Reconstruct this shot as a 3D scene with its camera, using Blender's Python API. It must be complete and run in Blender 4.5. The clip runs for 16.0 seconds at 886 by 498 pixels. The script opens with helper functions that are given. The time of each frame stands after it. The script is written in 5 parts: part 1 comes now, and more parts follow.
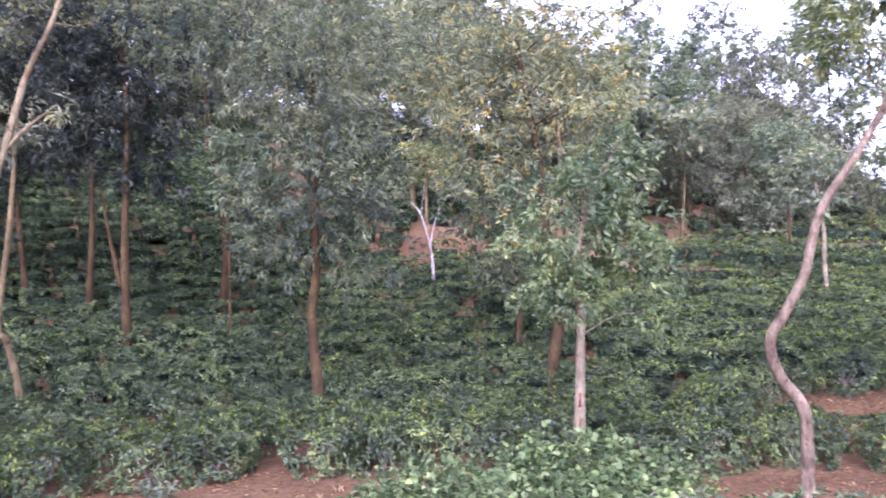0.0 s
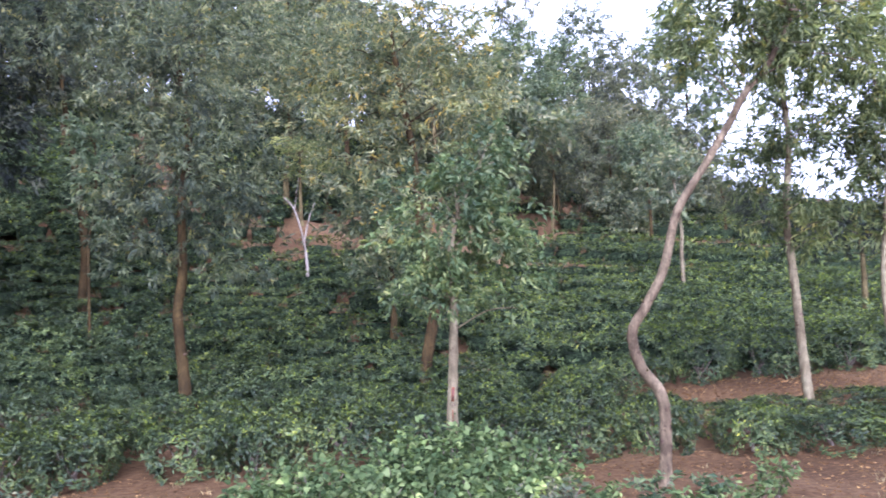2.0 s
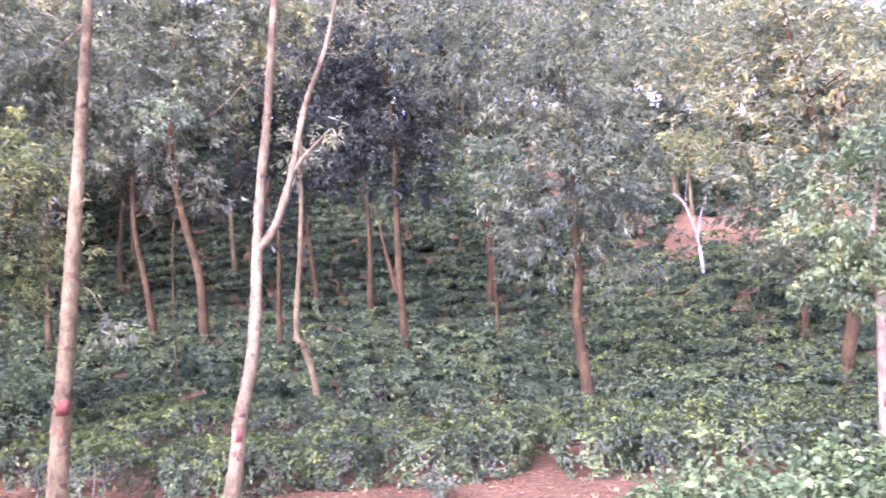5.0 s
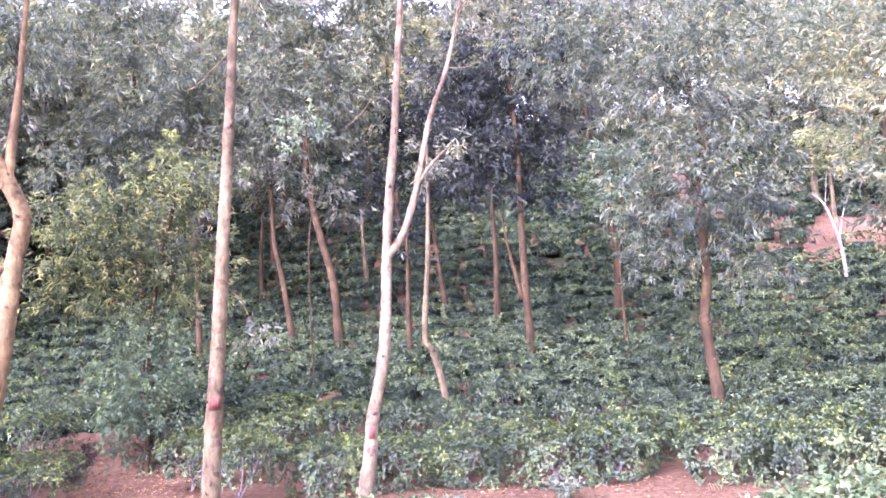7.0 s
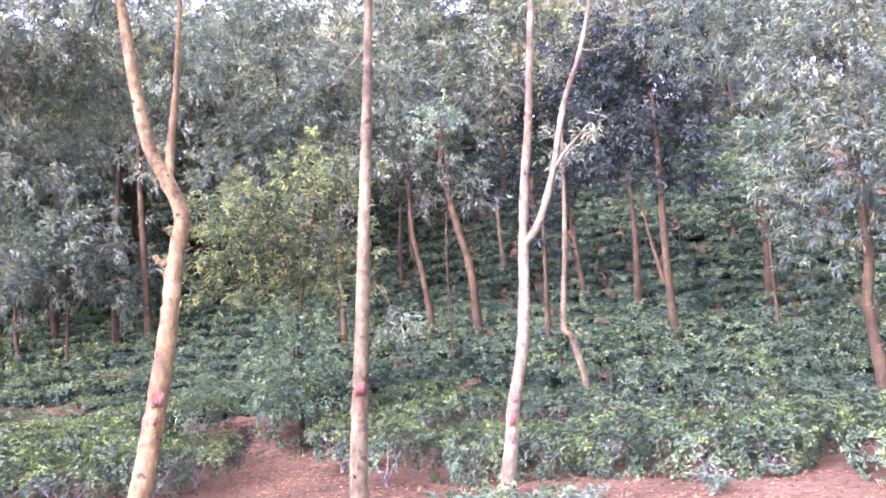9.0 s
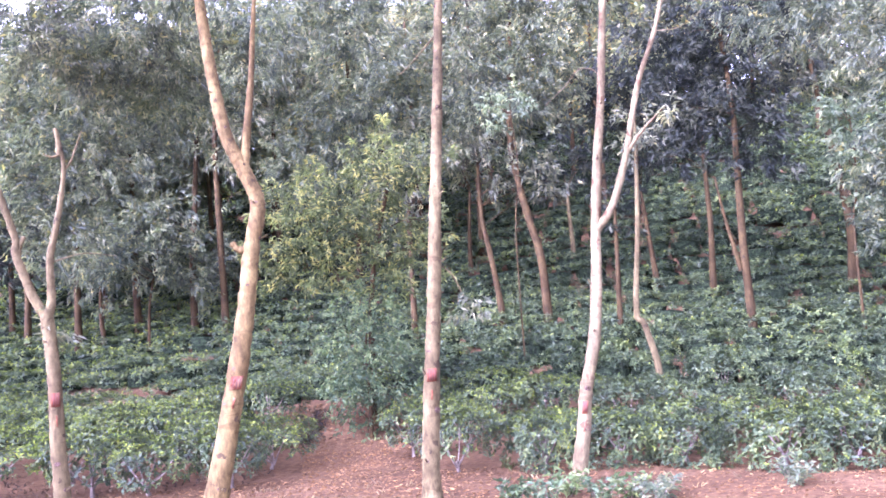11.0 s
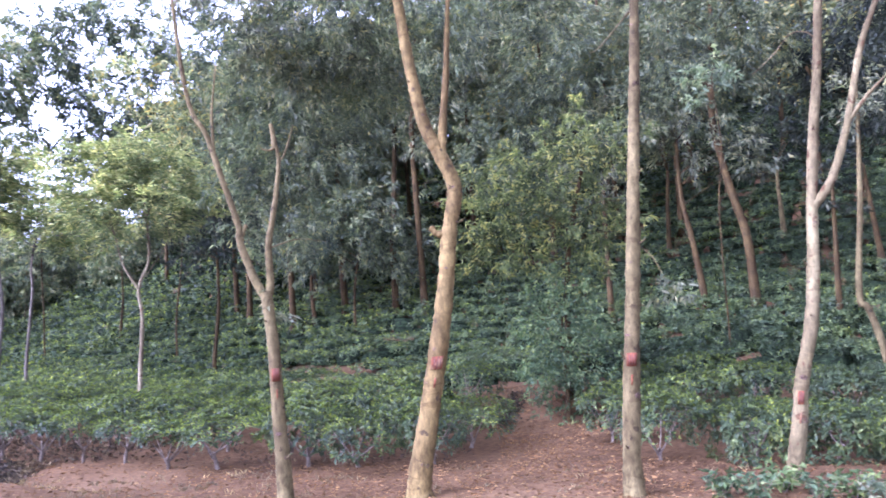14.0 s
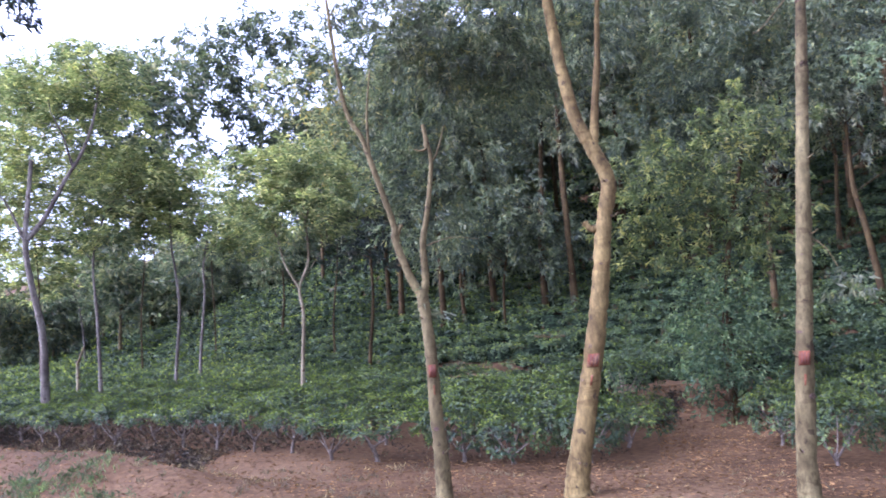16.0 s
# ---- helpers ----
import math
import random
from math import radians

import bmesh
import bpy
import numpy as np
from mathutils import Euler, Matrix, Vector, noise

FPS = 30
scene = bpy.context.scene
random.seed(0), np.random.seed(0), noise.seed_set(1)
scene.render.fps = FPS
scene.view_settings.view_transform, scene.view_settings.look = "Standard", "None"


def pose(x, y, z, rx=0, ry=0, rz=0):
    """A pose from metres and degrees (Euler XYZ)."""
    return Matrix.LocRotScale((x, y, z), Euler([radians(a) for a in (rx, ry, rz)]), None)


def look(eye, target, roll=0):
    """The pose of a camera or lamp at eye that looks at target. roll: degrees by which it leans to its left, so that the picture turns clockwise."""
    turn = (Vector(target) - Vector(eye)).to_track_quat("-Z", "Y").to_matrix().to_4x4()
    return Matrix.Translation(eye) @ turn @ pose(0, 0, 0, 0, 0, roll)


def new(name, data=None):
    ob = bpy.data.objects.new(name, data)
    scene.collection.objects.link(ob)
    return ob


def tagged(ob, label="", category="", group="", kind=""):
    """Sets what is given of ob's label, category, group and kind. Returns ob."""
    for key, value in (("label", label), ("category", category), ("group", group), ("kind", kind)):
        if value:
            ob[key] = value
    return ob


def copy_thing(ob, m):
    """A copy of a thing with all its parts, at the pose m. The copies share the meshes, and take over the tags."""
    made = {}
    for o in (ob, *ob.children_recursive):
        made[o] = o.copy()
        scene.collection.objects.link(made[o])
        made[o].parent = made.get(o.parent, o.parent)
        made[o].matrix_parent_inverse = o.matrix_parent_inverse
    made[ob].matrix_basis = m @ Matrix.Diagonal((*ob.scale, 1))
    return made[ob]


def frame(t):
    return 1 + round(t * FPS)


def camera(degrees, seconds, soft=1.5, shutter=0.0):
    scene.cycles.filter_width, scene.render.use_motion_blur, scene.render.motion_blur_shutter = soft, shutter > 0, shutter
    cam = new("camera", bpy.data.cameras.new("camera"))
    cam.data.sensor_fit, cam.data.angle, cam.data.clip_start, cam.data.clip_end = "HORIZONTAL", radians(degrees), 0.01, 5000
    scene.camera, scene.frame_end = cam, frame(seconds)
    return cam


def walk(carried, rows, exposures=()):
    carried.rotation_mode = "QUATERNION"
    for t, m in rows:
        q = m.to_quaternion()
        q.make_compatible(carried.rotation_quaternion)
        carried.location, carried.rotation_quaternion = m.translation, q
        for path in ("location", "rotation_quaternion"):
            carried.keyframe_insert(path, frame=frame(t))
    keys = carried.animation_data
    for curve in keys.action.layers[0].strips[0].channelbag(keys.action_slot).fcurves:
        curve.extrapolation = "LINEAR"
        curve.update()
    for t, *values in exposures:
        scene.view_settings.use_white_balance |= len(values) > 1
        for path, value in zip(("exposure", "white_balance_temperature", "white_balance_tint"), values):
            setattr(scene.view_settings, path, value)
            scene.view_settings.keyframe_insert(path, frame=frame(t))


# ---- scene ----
cam = camera(57.6, 16.0, soft=1.7, shutter=0.5)
ROWS = [
    (0.0, -0.054, 0.158, 1.712, 93.84, 1.68, -27.41),
    (0.5, -0.045, 0.157, 1.708, 93.69, 1.65, -30.74),
    (1.0, -0.033, 0.164, 1.704, 93.81, 1.68, -33.98),
    (1.5, -0.032, 0.166, 1.699, 93.43, 1.93, -37.46),
    (2.0, -0.024, 0.176, 1.701, 93.34, 2.10, -36.21),
    (2.5, -0.024, 0.185, 1.703, 93.46, 2.89, -32.02),
    (3.0, -0.022, 0.206, 1.705, 93.87, 3.67, -26.49),
    (3.5, -0.016, 0.232, 1.704, 94.64, 3.97, -20.37),
    (4.0, -0.018, 0.246, 1.706, 94.53, 3.64, -16.71),
    (4.5, -0.024, 0.249, 1.701, 94.39, 3.55, -12.70),
    (7.0, 0.001, -0.002, 1.650, 95.82, 3.58, 0.36),
    (7.5, 0.004, 0.000, 1.654, 95.60, 3.56, 1.13),
    (8.0, 0.006, 0.008, 1.655, 95.62, 3.95, 4.76),
    (8.5, 0.002, 0.010, 1.657, 95.65, 4.02, 7.91),
    (11.0, -0.027, 0.010, 1.649, 94.96, 3.71, 15.01),
    (11.5, -0.034, 0.011, 1.652, 94.88, 3.67, 16.26),
    (12.0, -0.042, 0.012, 1.650, 94.85, 3.75, 18.13),
    (12.5, -0.046, 0.018, 1.648, 94.48, 3.68, 20.22),
    (13.0, -0.055, 0.028, 1.647, 94.42, 3.40, 23.68),
    (13.5, -0.055, 0.034, 1.646, 94.52, 3.35, 26.30),
    (14.0, -0.061, 0.024, 1.646, 94.61, 3.31, 28.70),
    (14.5, -0.076, 0.020, 1.647, 94.68, 3.59, 31.13),
    (15.0, -0.093, 0.018, 1.644, 94.69, 3.62, 33.79),
    (15.5, -0.113, 0.007, 1.644, 94.81, 3.56, 36.73),
    (16.0, -0.123, 0.003, 1.648, 95.02, 3.53, 39.12),
]
EXPOSURES = [(0.0, 2.58, 5090, 50), (0.5, 2.49, 5070, 46), (1.5, 2.22, 5040, 31), (2.5, 2.26, 4990, 38), (3.0, 2.38, 4995, 48), (3.5, 2.58, 5050, 58), (4.5, 3.24, 5120, 65), (7.0, 3.69, 5057, 65), (8.5, 3.73, 5000, 61), (12.5, 3.65, 4880, 52), (14.0, 2.95, 4800, 42), (15.0, 2.83, 4790, 40), (16.0, 2.47, 4780, 36)]
walk(cam, [(t, pose(x, y, z, rx, ry, rz)) for t, x, y, z, rx, ry, rz in ROWS], EXPOSURES)

# ---- light: a bright hazy late sky, and a weak wide sun behind the camera ----
SUN_UP, SUN_TURN = 36.0, 215.0
world = bpy.data.worlds.new("sky")
scene.world = world
world.use_nodes = True
wn = world.node_tree
sky = wn.nodes.new("ShaderNodeTexSky")
sky.sky_type, sky.sun_disc, sky.sun_elevation, sky.sun_rotation = "NISHITA", False, radians(SUN_UP), radians(SUN_TURN)
sky.air_density, sky.dust_density, sky.ozone_density = 1.0, 3.0, 1.0
wn.nodes["Background"].inputs["Strength"].default_value = 0.15
haze = wn.nodes.new("ShaderNodeHueSaturation")
haze.inputs["Saturation"].default_value = 0.12
wn.links.new(sky.outputs["Color"], haze.inputs["Color"])
wn.links.new(haze.outputs["Color"], wn.nodes["Background"].inputs["Color"])
sun = new("sun", bpy.data.lights.new("sun", "SUN"))
sun.data.energy, sun.data.angle, sun.data.color = 0.65, radians(25), (1.0, 0.9, 0.82)
sa, se = radians(SUN_TURN), radians(SUN_UP)
sun.matrix_world = look((0, 0, 30), Vector((0, 0, 30)) - Vector((math.sin(sa) * math.cos(se), math.cos(sa) * math.cos(se), math.sin(se))))


# ---- materials ----
def material(name):
    m = bpy.data.materials.new(name)
    m.use_nodes = True
    return m, m.node_tree.nodes, m.node_tree.links, m.node_tree.nodes["Principled BSDF"]


def ramp(nodes, stops, interpolation="LINEAR"):
    r = nodes.new("ShaderNodeValToRGB")
    r.color_ramp.interpolation = interpolation
    while len(r.color_ramp.elements) < len(stops):
        r.color_ramp.elements.new(0.5)
    for e, (at, c) in zip(r.color_ramp.elements, stops):
        e.position, e.color = at, (*c, 1)
    return r


def noise_node(nodes, links, scale, detail=4, stretch=None, rough=0.55):
    co = nodes.new("ShaderNodeTexCoord")
    n = nodes.new("ShaderNodeTexNoise")
    n.inputs["Scale"].default_value, n.inputs["Detail"].default_value, n.inputs["Roughness"].default_value = scale, detail, rough
    source = co.outputs["Object"]
    if stretch:
        mp = nodes.new("ShaderNodeMapping")
        mp.inputs["Scale"].default_value = stretch
        links.new(source, mp.inputs["Vector"])
        source = mp.outputs["Vector"]
    links.new(source, n.inputs["Vector"])
    return n


def mixed(nodes, links, fac, a, b, how="MIX"):
    m = nodes.new("ShaderNodeMix")
    m.data_type, m.blend_type = "RGBA", how
    for value, socket in ((fac, m.inputs[0]), (a, m.inputs[6]), (b, m.inputs[7])):
        if isinstance(value, bpy.types.NodeSocket):
            links.new(value, socket)
        elif isinstance(value, tuple):
            socket.default_value = (*value, 1)
        else:
            socket.default_value = value
    return m.outputs[2]


def leaf_material(name, stops, gloss=0.45, through_light=0.25, patch=0.5, spray=0.0, bloom=None, shine=0.22):
    """Leaves: each one its own green, drifting in patches and from spray to spray, thin enough to let light through."""
    m, n, l, p = material(name)
    geo = n.new("ShaderNodeNewGeometry")
    r = ramp(n, stops)
    l.new(geo.outputs["Random Per Island"], r.inputs["Fac"])
    big = noise_node(n, l, patch, 3)
    r2 = ramp(n, [(0.3, (0.62, 0.66, 0.7)), (0.7, (1.25, 1.2, 1.1))])
    l.new(big.outputs["Fac"], r2.inputs["Fac"])
    colour = mixed(n, l, 1.0, r.outputs["Color"], r2.outputs["Color"], "MULTIPLY")
    if spray:
        small = noise_node(n, l, spray, 1)
        r3 = ramp(n, [(0.34, (0.6, 0.62, 0.66)), (0.5, (0.96, 0.97, 0.97)), (0.68, (1.58, 1.5, 1.27))])
        l.new(small.outputs["Fac"], r3.inputs["Fac"])
        colour = mixed(n, l, 1.0, colour, r3.outputs["Color"], "MULTIPLY")
    if bloom:
        where = noise_node(n, l, 6.0, 2)
        r4 = ramp(n, [(bloom[0], (0, 0, 0)), (bloom[0] + 0.07, (0.75, 0.75, 0.75))])
        l.new(where.outputs["Fac"], r4.inputs["Fac"])
        colour = mixed(n, l, r4.outputs["Color"], colour, bloom[1])
    l.new(colour, p.inputs["Base Color"])
    p.inputs["Roughness"].default_value = gloss + 0.12
    p.inputs["Specular IOR Level"].default_value = shine
    t = n.new("ShaderNodeBsdfTranslucent")
    l.new(mixed(n, l, 1.0, colour, (1.3, 1.4, 0.85), "MULTIPLY"), t.inputs["Color"])
    mx = n.new("ShaderNodeMixShader")
    mx.inputs["Fac"].default_value = through_light
    l.new(p.outputs[0], mx.inputs[1])
    l.new(t.outputs[0], mx.inputs[2])
    l.new(mx.outputs[0], n["Material Output"].inputs["Surface"])
    return m


def bark_material(name, low, high, spot, spots=0.62):
    """Bark: blotches along the stem, flecks, fine streaks, cracks and spots of another colour."""
    m, n, l, p = material(name)
    a = noise_node(n, l, 8, 6, (1, 1, 0.5), 0.65)
    r = ramp(n, [(0.4, low), (0.6, high)])
    l.new(a.outputs["Fac"], r.inputs["Fac"])
    b = noise_node(n, l, 11, 4, (1, 1, 0.9))
    rs = ramp(n, [(spots, (0, 0, 0)), (spots + 0.05, (1, 1, 1))])
    l.new(b.outputs["Fac"], rs.inputs["Fac"])
    c = mixed(n, l, rs.outputs["Color"], r.outputs["Color"], spot)
    fleck = noise_node(n, l, 34, 5, (1, 1, 0.45), 0.7)
    rf = ramp(n, [(0.34, (0.5, 0.47, 0.46)), (0.5, (0.95, 0.95, 0.95)), (0.68, (1.4, 1.38, 1.35))])
    l.new(fleck.outputs["Fac"], rf.inputs["Fac"])
    c = mixed(n, l, 0.75, c, rf.outputs["Color"], "MULTIPLY")
    big = noise_node(n, l, 1.7, 3, (1, 1, 0.7))
    rb = ramp(n, [(0.38, (0.52, 0.47, 0.46)), (0.58, (1.14, 1.14, 1.14))])
    l.new(big.outputs["Fac"], rb.inputs["Fac"])
    c = mixed(n, l, 0.8, c, rb.outputs["Color"], "MULTIPLY")
    ring = noise_node(n, l, 2.2, 3, (0.7, 0.7, 3.6), 0.7)
    rr = ramp(n, [(0.36, (0.58, 0.52, 0.48)), (0.42, (1.0, 1.0, 1.0)), (0.6, (1.0, 1.0, 1.0)), (0.68, (1.22, 1.2, 1.16))])
    l.new(ring.outputs["Fac"], rr.inputs["Fac"])
    c = mixed(n, l, 0.65, c, rr.outputs["Color"], "MULTIPLY")
    l.new(c, p.inputs["Base Color"])
    p.inputs["Roughness"].default_value = 0.88
    p.inputs["Specular IOR Level"].default_value = 0.15
    bump = n.new("ShaderNodeBump")
    bump.inputs["Strength"].default_value, bump.inputs["Distance"].default_value = 0.8, 0.015
    l.new(mixed(n, l, 0.5, fleck.outputs["Color"], a.outputs["Color"]), bump.inputs["Height"])
    l.new(bump.outputs["Normal"], p.inputs["Normal"])
    return m


def soil_material():
    m, n, l, p = material("red_soil")
    a = noise_node(n, l, 0.55, 5)
    r = ramp(n, [(0.3, (0.057, 0.034, 0.017)), (0.5, (0.098, 0.06, 0.029)), (0.72, (0.14, 0.092, 0.048))])
    l.new(a.outputs["Fac"], r.inputs["Fac"])
    b = noise_node(n, l, 14, 6)
    rb = ramp(n, [(0.3, (0.55, 0.5, 0.5)), (0.65, (1.2, 1.15, 1.1))])
    l.new(b.outputs["Fac"], rb.inputs["Fac"])
    l.new(mixed(n, l, 1.0, r.outputs["Color"], rb.outputs["Color"], "MULTIPLY"), p.inputs["Base Color"])
    p.inputs["Roughness"].default_value = 0.95
    p.inputs["Specular IOR Level"].default_value = 0.08
    bump = n.new("ShaderNodeBump")
    bump.inputs["Strength"].default_value, bump.inputs["Distance"].default_value = 0.8, 0.03
    l.new(b.outputs["Fac"], bump.inputs["Height"])
    l.new(bump.outputs["Normal"], p.inputs["Normal"])
    return m


def plain_material(name, colour, rough=0.6):
    m, n, l, p = material(name)
    a = noise_node(n, l, 22, 4)
    r = ramp(n, [(0.3, tuple(c * 0.7 for c in colour)), (0.7, tuple(min(1, c * 1.15) for c in colour))])
    l.new(a.outputs["Fac"], r.inputs["Fac"])
    l.new(r.outputs["Color"], p.inputs["Base Color"])
    p.inputs["Roughness"].default_value = rough
    return m


def shaded_core_material():
    """Packed tea leaves as one rough mass, the shade of their gaps painted dark."""
    m, n, l, p = material("shaded_tea_core")
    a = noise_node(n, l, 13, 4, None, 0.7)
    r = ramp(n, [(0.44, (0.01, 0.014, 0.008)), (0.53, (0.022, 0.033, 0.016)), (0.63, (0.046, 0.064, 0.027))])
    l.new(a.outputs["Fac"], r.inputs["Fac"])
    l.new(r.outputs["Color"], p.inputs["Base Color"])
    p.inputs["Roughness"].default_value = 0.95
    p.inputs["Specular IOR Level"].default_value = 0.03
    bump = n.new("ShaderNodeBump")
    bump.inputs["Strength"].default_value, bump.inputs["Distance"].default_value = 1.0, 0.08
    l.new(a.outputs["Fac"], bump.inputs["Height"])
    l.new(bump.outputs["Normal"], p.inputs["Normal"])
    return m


SOIL = soil_material()
TEA_CORE_SHADE = shaded_core_material()
TEA = leaf_material("tea_leaf", [(0.0, (0.026, 0.044, 0.02)), (0.6, (0.054, 0.079, 0.031)), (1.0, (0.108, 0.13, 0.044))], 0.34, 0.18, 0.35, 2.2, shine=0.25)
TEA_YOUNG = leaf_material("young_tea_leaf", [(0.0, (0.092, 0.126, 0.025)), (0.6, (0.154, 0.192, 0.037)), (1.0, (0.25, 0.264, 0.052))], 0.5, 0.34, 0.35, 2.2, shine=0.1)
LEAVES = {
    "acacia": leaf_material("acacia_leaf", [(0.0, (0.074, 0.086, 0.06)), (0.6, (0.14, 0.15, 0.096)), (1.0, (0.225, 0.223, 0.136))], 0.45, 0.42, 0.5, 2.6, (0.64, (0.409, 0.351, 0.132))),
    "flower": leaf_material("flowering_acacia_leaf", [(0.0, (0.105, 0.127, 0.078)), (0.6, (0.2, 0.223, 0.125)), (1.0, (0.34, 0.332, 0.184))], 0.45, 0.42, 0.5, 2.6, (0.585, (0.56, 0.39, 0.08))),
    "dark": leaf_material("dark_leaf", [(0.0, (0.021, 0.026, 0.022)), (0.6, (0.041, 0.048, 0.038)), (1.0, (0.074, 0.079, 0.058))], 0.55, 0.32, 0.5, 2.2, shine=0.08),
    "broad": leaf_material("broad_leaf", [(0.0, (0.084, 0.112, 0.069)), (0.6, (0.162, 0.187, 0.112)), (1.0, (0.29, 0.278, 0.164))], 0.4, 0.42, 0.5, 3.0),
    "feather": leaf_material("feathery_leaf", [(0.0, (0.112, 0.14, 0.062)), (0.6, (0.21, 0.236, 0.1)), (1.0, (0.382, 0.366, 0.16))], 0.5, 0.5, 0.4, 1.6, (0.64, (0.488, 0.393, 0.158))),
    "olive": leaf_material("olive_acacia_leaf", [(0.0, (0.06, 0.08, 0.034)), (0.6, (0.118, 0.144, 0.056)), (1.0, (0.212, 0.23, 0.086))], 0.45, 0.42, 0.5, 2.6, (0.57, (0.4, 0.36, 0.1))),
    "light": leaf_material("light_leaf", [(0.0, (0.086, 0.116, 0.068)), (0.6, (0.144, 0.183, 0.109)), (1.0, (0.23, 0.254, 0.153))], 0.45, 0.45, 0.4, 1.6, (0.66, (0.42, 0.38, 0.16))),
    "sapling": leaf_material("sapling_leaf", [(0.0, (0.044, 0.074, 0.036)), (0.6, (0.088, 0.13, 0.058)), (1.0, (0.168, 0.2, 0.088))], 0.45, 0.3, 0.5, 3.0),
    "shrub": leaf_material("shrub_leaf", [(0.0, (0.058, 0.092, 0.034)), (0.6, (0.114, 0.16, 0.058)), (1.0, (0.2, 0.246, 0.095))], 0.6, 0.25, 0.5, 3.0, shine=0.1),
    # Dark growth that partly stands for shade in the ditch and under tea.
    "withered": leaf_material("withered_leaf_shade", [(0.0, (0.03, 0.022, 0.015)), (0.6, (0.072, 0.05, 0.032)), (1.0, (0.14, 0.115, 0.065))], 0.7, 0.1, 1.0, 3.0),
    "straw": leaf_material("dry_grass_blade", [(0.0, (0.110, 0.083, 0.050)), (0.6, (0.187, 0.149, 0.088)), (1.0, (0.264, 0.220, 0.132))], 0.7, 0.2, 1.0, 2.0),
    "litter": leaf_material("dry_leaf", [(0.0, (0.072, 0.037, 0.014)), (0.5, (0.14, 0.077, 0.029)), (0.92, (0.224, 0.134, 0.054)), (1.0, (0.336, 0.224, 0.088))], 0.8, 0.05, 1.5),
}
BARKS = {
    "tan": bark_material("tan_bark", (0.077, 0.06, 0.024), (0.135, 0.108, 0.047), (0.044, 0.032, 0.015), 0.62),
    "yellow": bark_material("yellow_tan_bark", (0.092, 0.064, 0.022), (0.172, 0.124, 0.044), (0.05, 0.034, 0.017), 0.63),
    "orange": bark_material("orange_bark", (0.036, 0.024, 0.009), (0.068, 0.045, 0.015), (0.025, 0.017, 0.009)),
    "pale": bark_material("pale_bark", (0.131, 0.107, 0.06), (0.214, 0.184, 0.11), (0.093, 0.062, 0.032)),
    "white": bark_material("white_bark", (0.105, 0.085, 0.039), (0.17, 0.14, 0.07), (0.084, 0.048, 0.022), 0.59),
    "bleached": bark_material("bleached_bark", (0.23, 0.195, 0.157), (0.34, 0.3, 0.246), (0.14, 0.105, 0.079), 0.68),
    "patchy": bark_material("patchy_brown_bark", (0.086, 0.064, 0.038), (0.186, 0.144, 0.087), (0.056, 0.037, 0.021), 0.6),
    "grey": bark_material("grey_bark", (0.08, 0.069, 0.052), (0.146, 0.127, 0.098), (0.05, 0.037, 0.029)),
    "stem": bark_material("tea_stem_bark", (0.122, 0.1, 0.076), (0.2, 0.17, 0.134), (0.07, 0.052, 0.035)),
}
LEAVES["fine"] = leaf_material("fresh_leaf", [(0.0, (0.05, 0.083, 0.036)), (0.6, (0.104, 0.144, 0.06)), (1.0, (0.2, 0.223, 0.092))], 0.4, 0.35, 0.5, 3.0, shine=0.22)
LEAVES["deep"] = leaf_material("deep_green_acacia_leaf", [(0.0, (0.056, 0.075, 0.049)), (0.6, (0.108, 0.127, 0.078)), (1.0, (0.182, 0.196, 0.112))], 0.45, 0.38, 0.5, 2.6, (0.625, (0.35, 0.31, 0.1)))
LEAVES["verge"] = leaf_material("yellow_green_acacia_leaf", [(0.0, (0.08, 0.102, 0.048)), (0.6, (0.155, 0.182, 0.082)), (1.0, (0.265, 0.285, 0.126))], 0.45, 0.55, 0.5, 2.6, (0.62, (0.4, 0.34, 0.09)))
KNOT_BARK = bark_material("knot_bark", (0.06, 0.04, 0.032), (0.15, 0.098, 0.073), (0.04, 0.027, 0.023))
TAG_RED = bark_material("worn_red_paint", (0.13, 0.044, 0.02), (0.2, 0.075, 0.036), (0.22, 0.13, 0.07), 0.56)
TAG_PALE = plain_material("dark_faded_paint", (0.09, 0.032, 0.022), 0.85)
PLASTIC = plain_material("plastic_wrapper", (0.3, 0.34, 0.4), 0.4)


# ---- mesh helpers ----
def mesh_of(name, verts, faces, smooth=False):
    """A mesh from an (n, 3) array and an (m, k) array of corners."""
    verts, faces = np.asarray(verts, np.float32), np.asarray(faces, np.int32)
    me = bpy.data.meshes.new(name)
    me.vertices.add(len(verts))
    me.vertices.foreach_set("co", verts.ravel())
    me.loops.add(faces.size)
    me.loops.foreach_set("vertex_index", faces.ravel())
    me.polygons.add(len(faces))
    me.polygons.foreach_set("loop_start", np.arange(0, faces.size, faces.shape[1], dtype=np.int32))
    if smooth:
        me.polygons.foreach_set("use_smooth", np.ones(len(faces), bool))
    me.update(calc_edges=True)
    me.validate()
    return me


def part(name, me, mat, parent=None, label=""):
    ob = new(name, me)
    me.materials.clear()
    me.materials.append(mat)
    if parent is not None:
        ob.parent = parent
    return tagged(ob, label) if label else ob


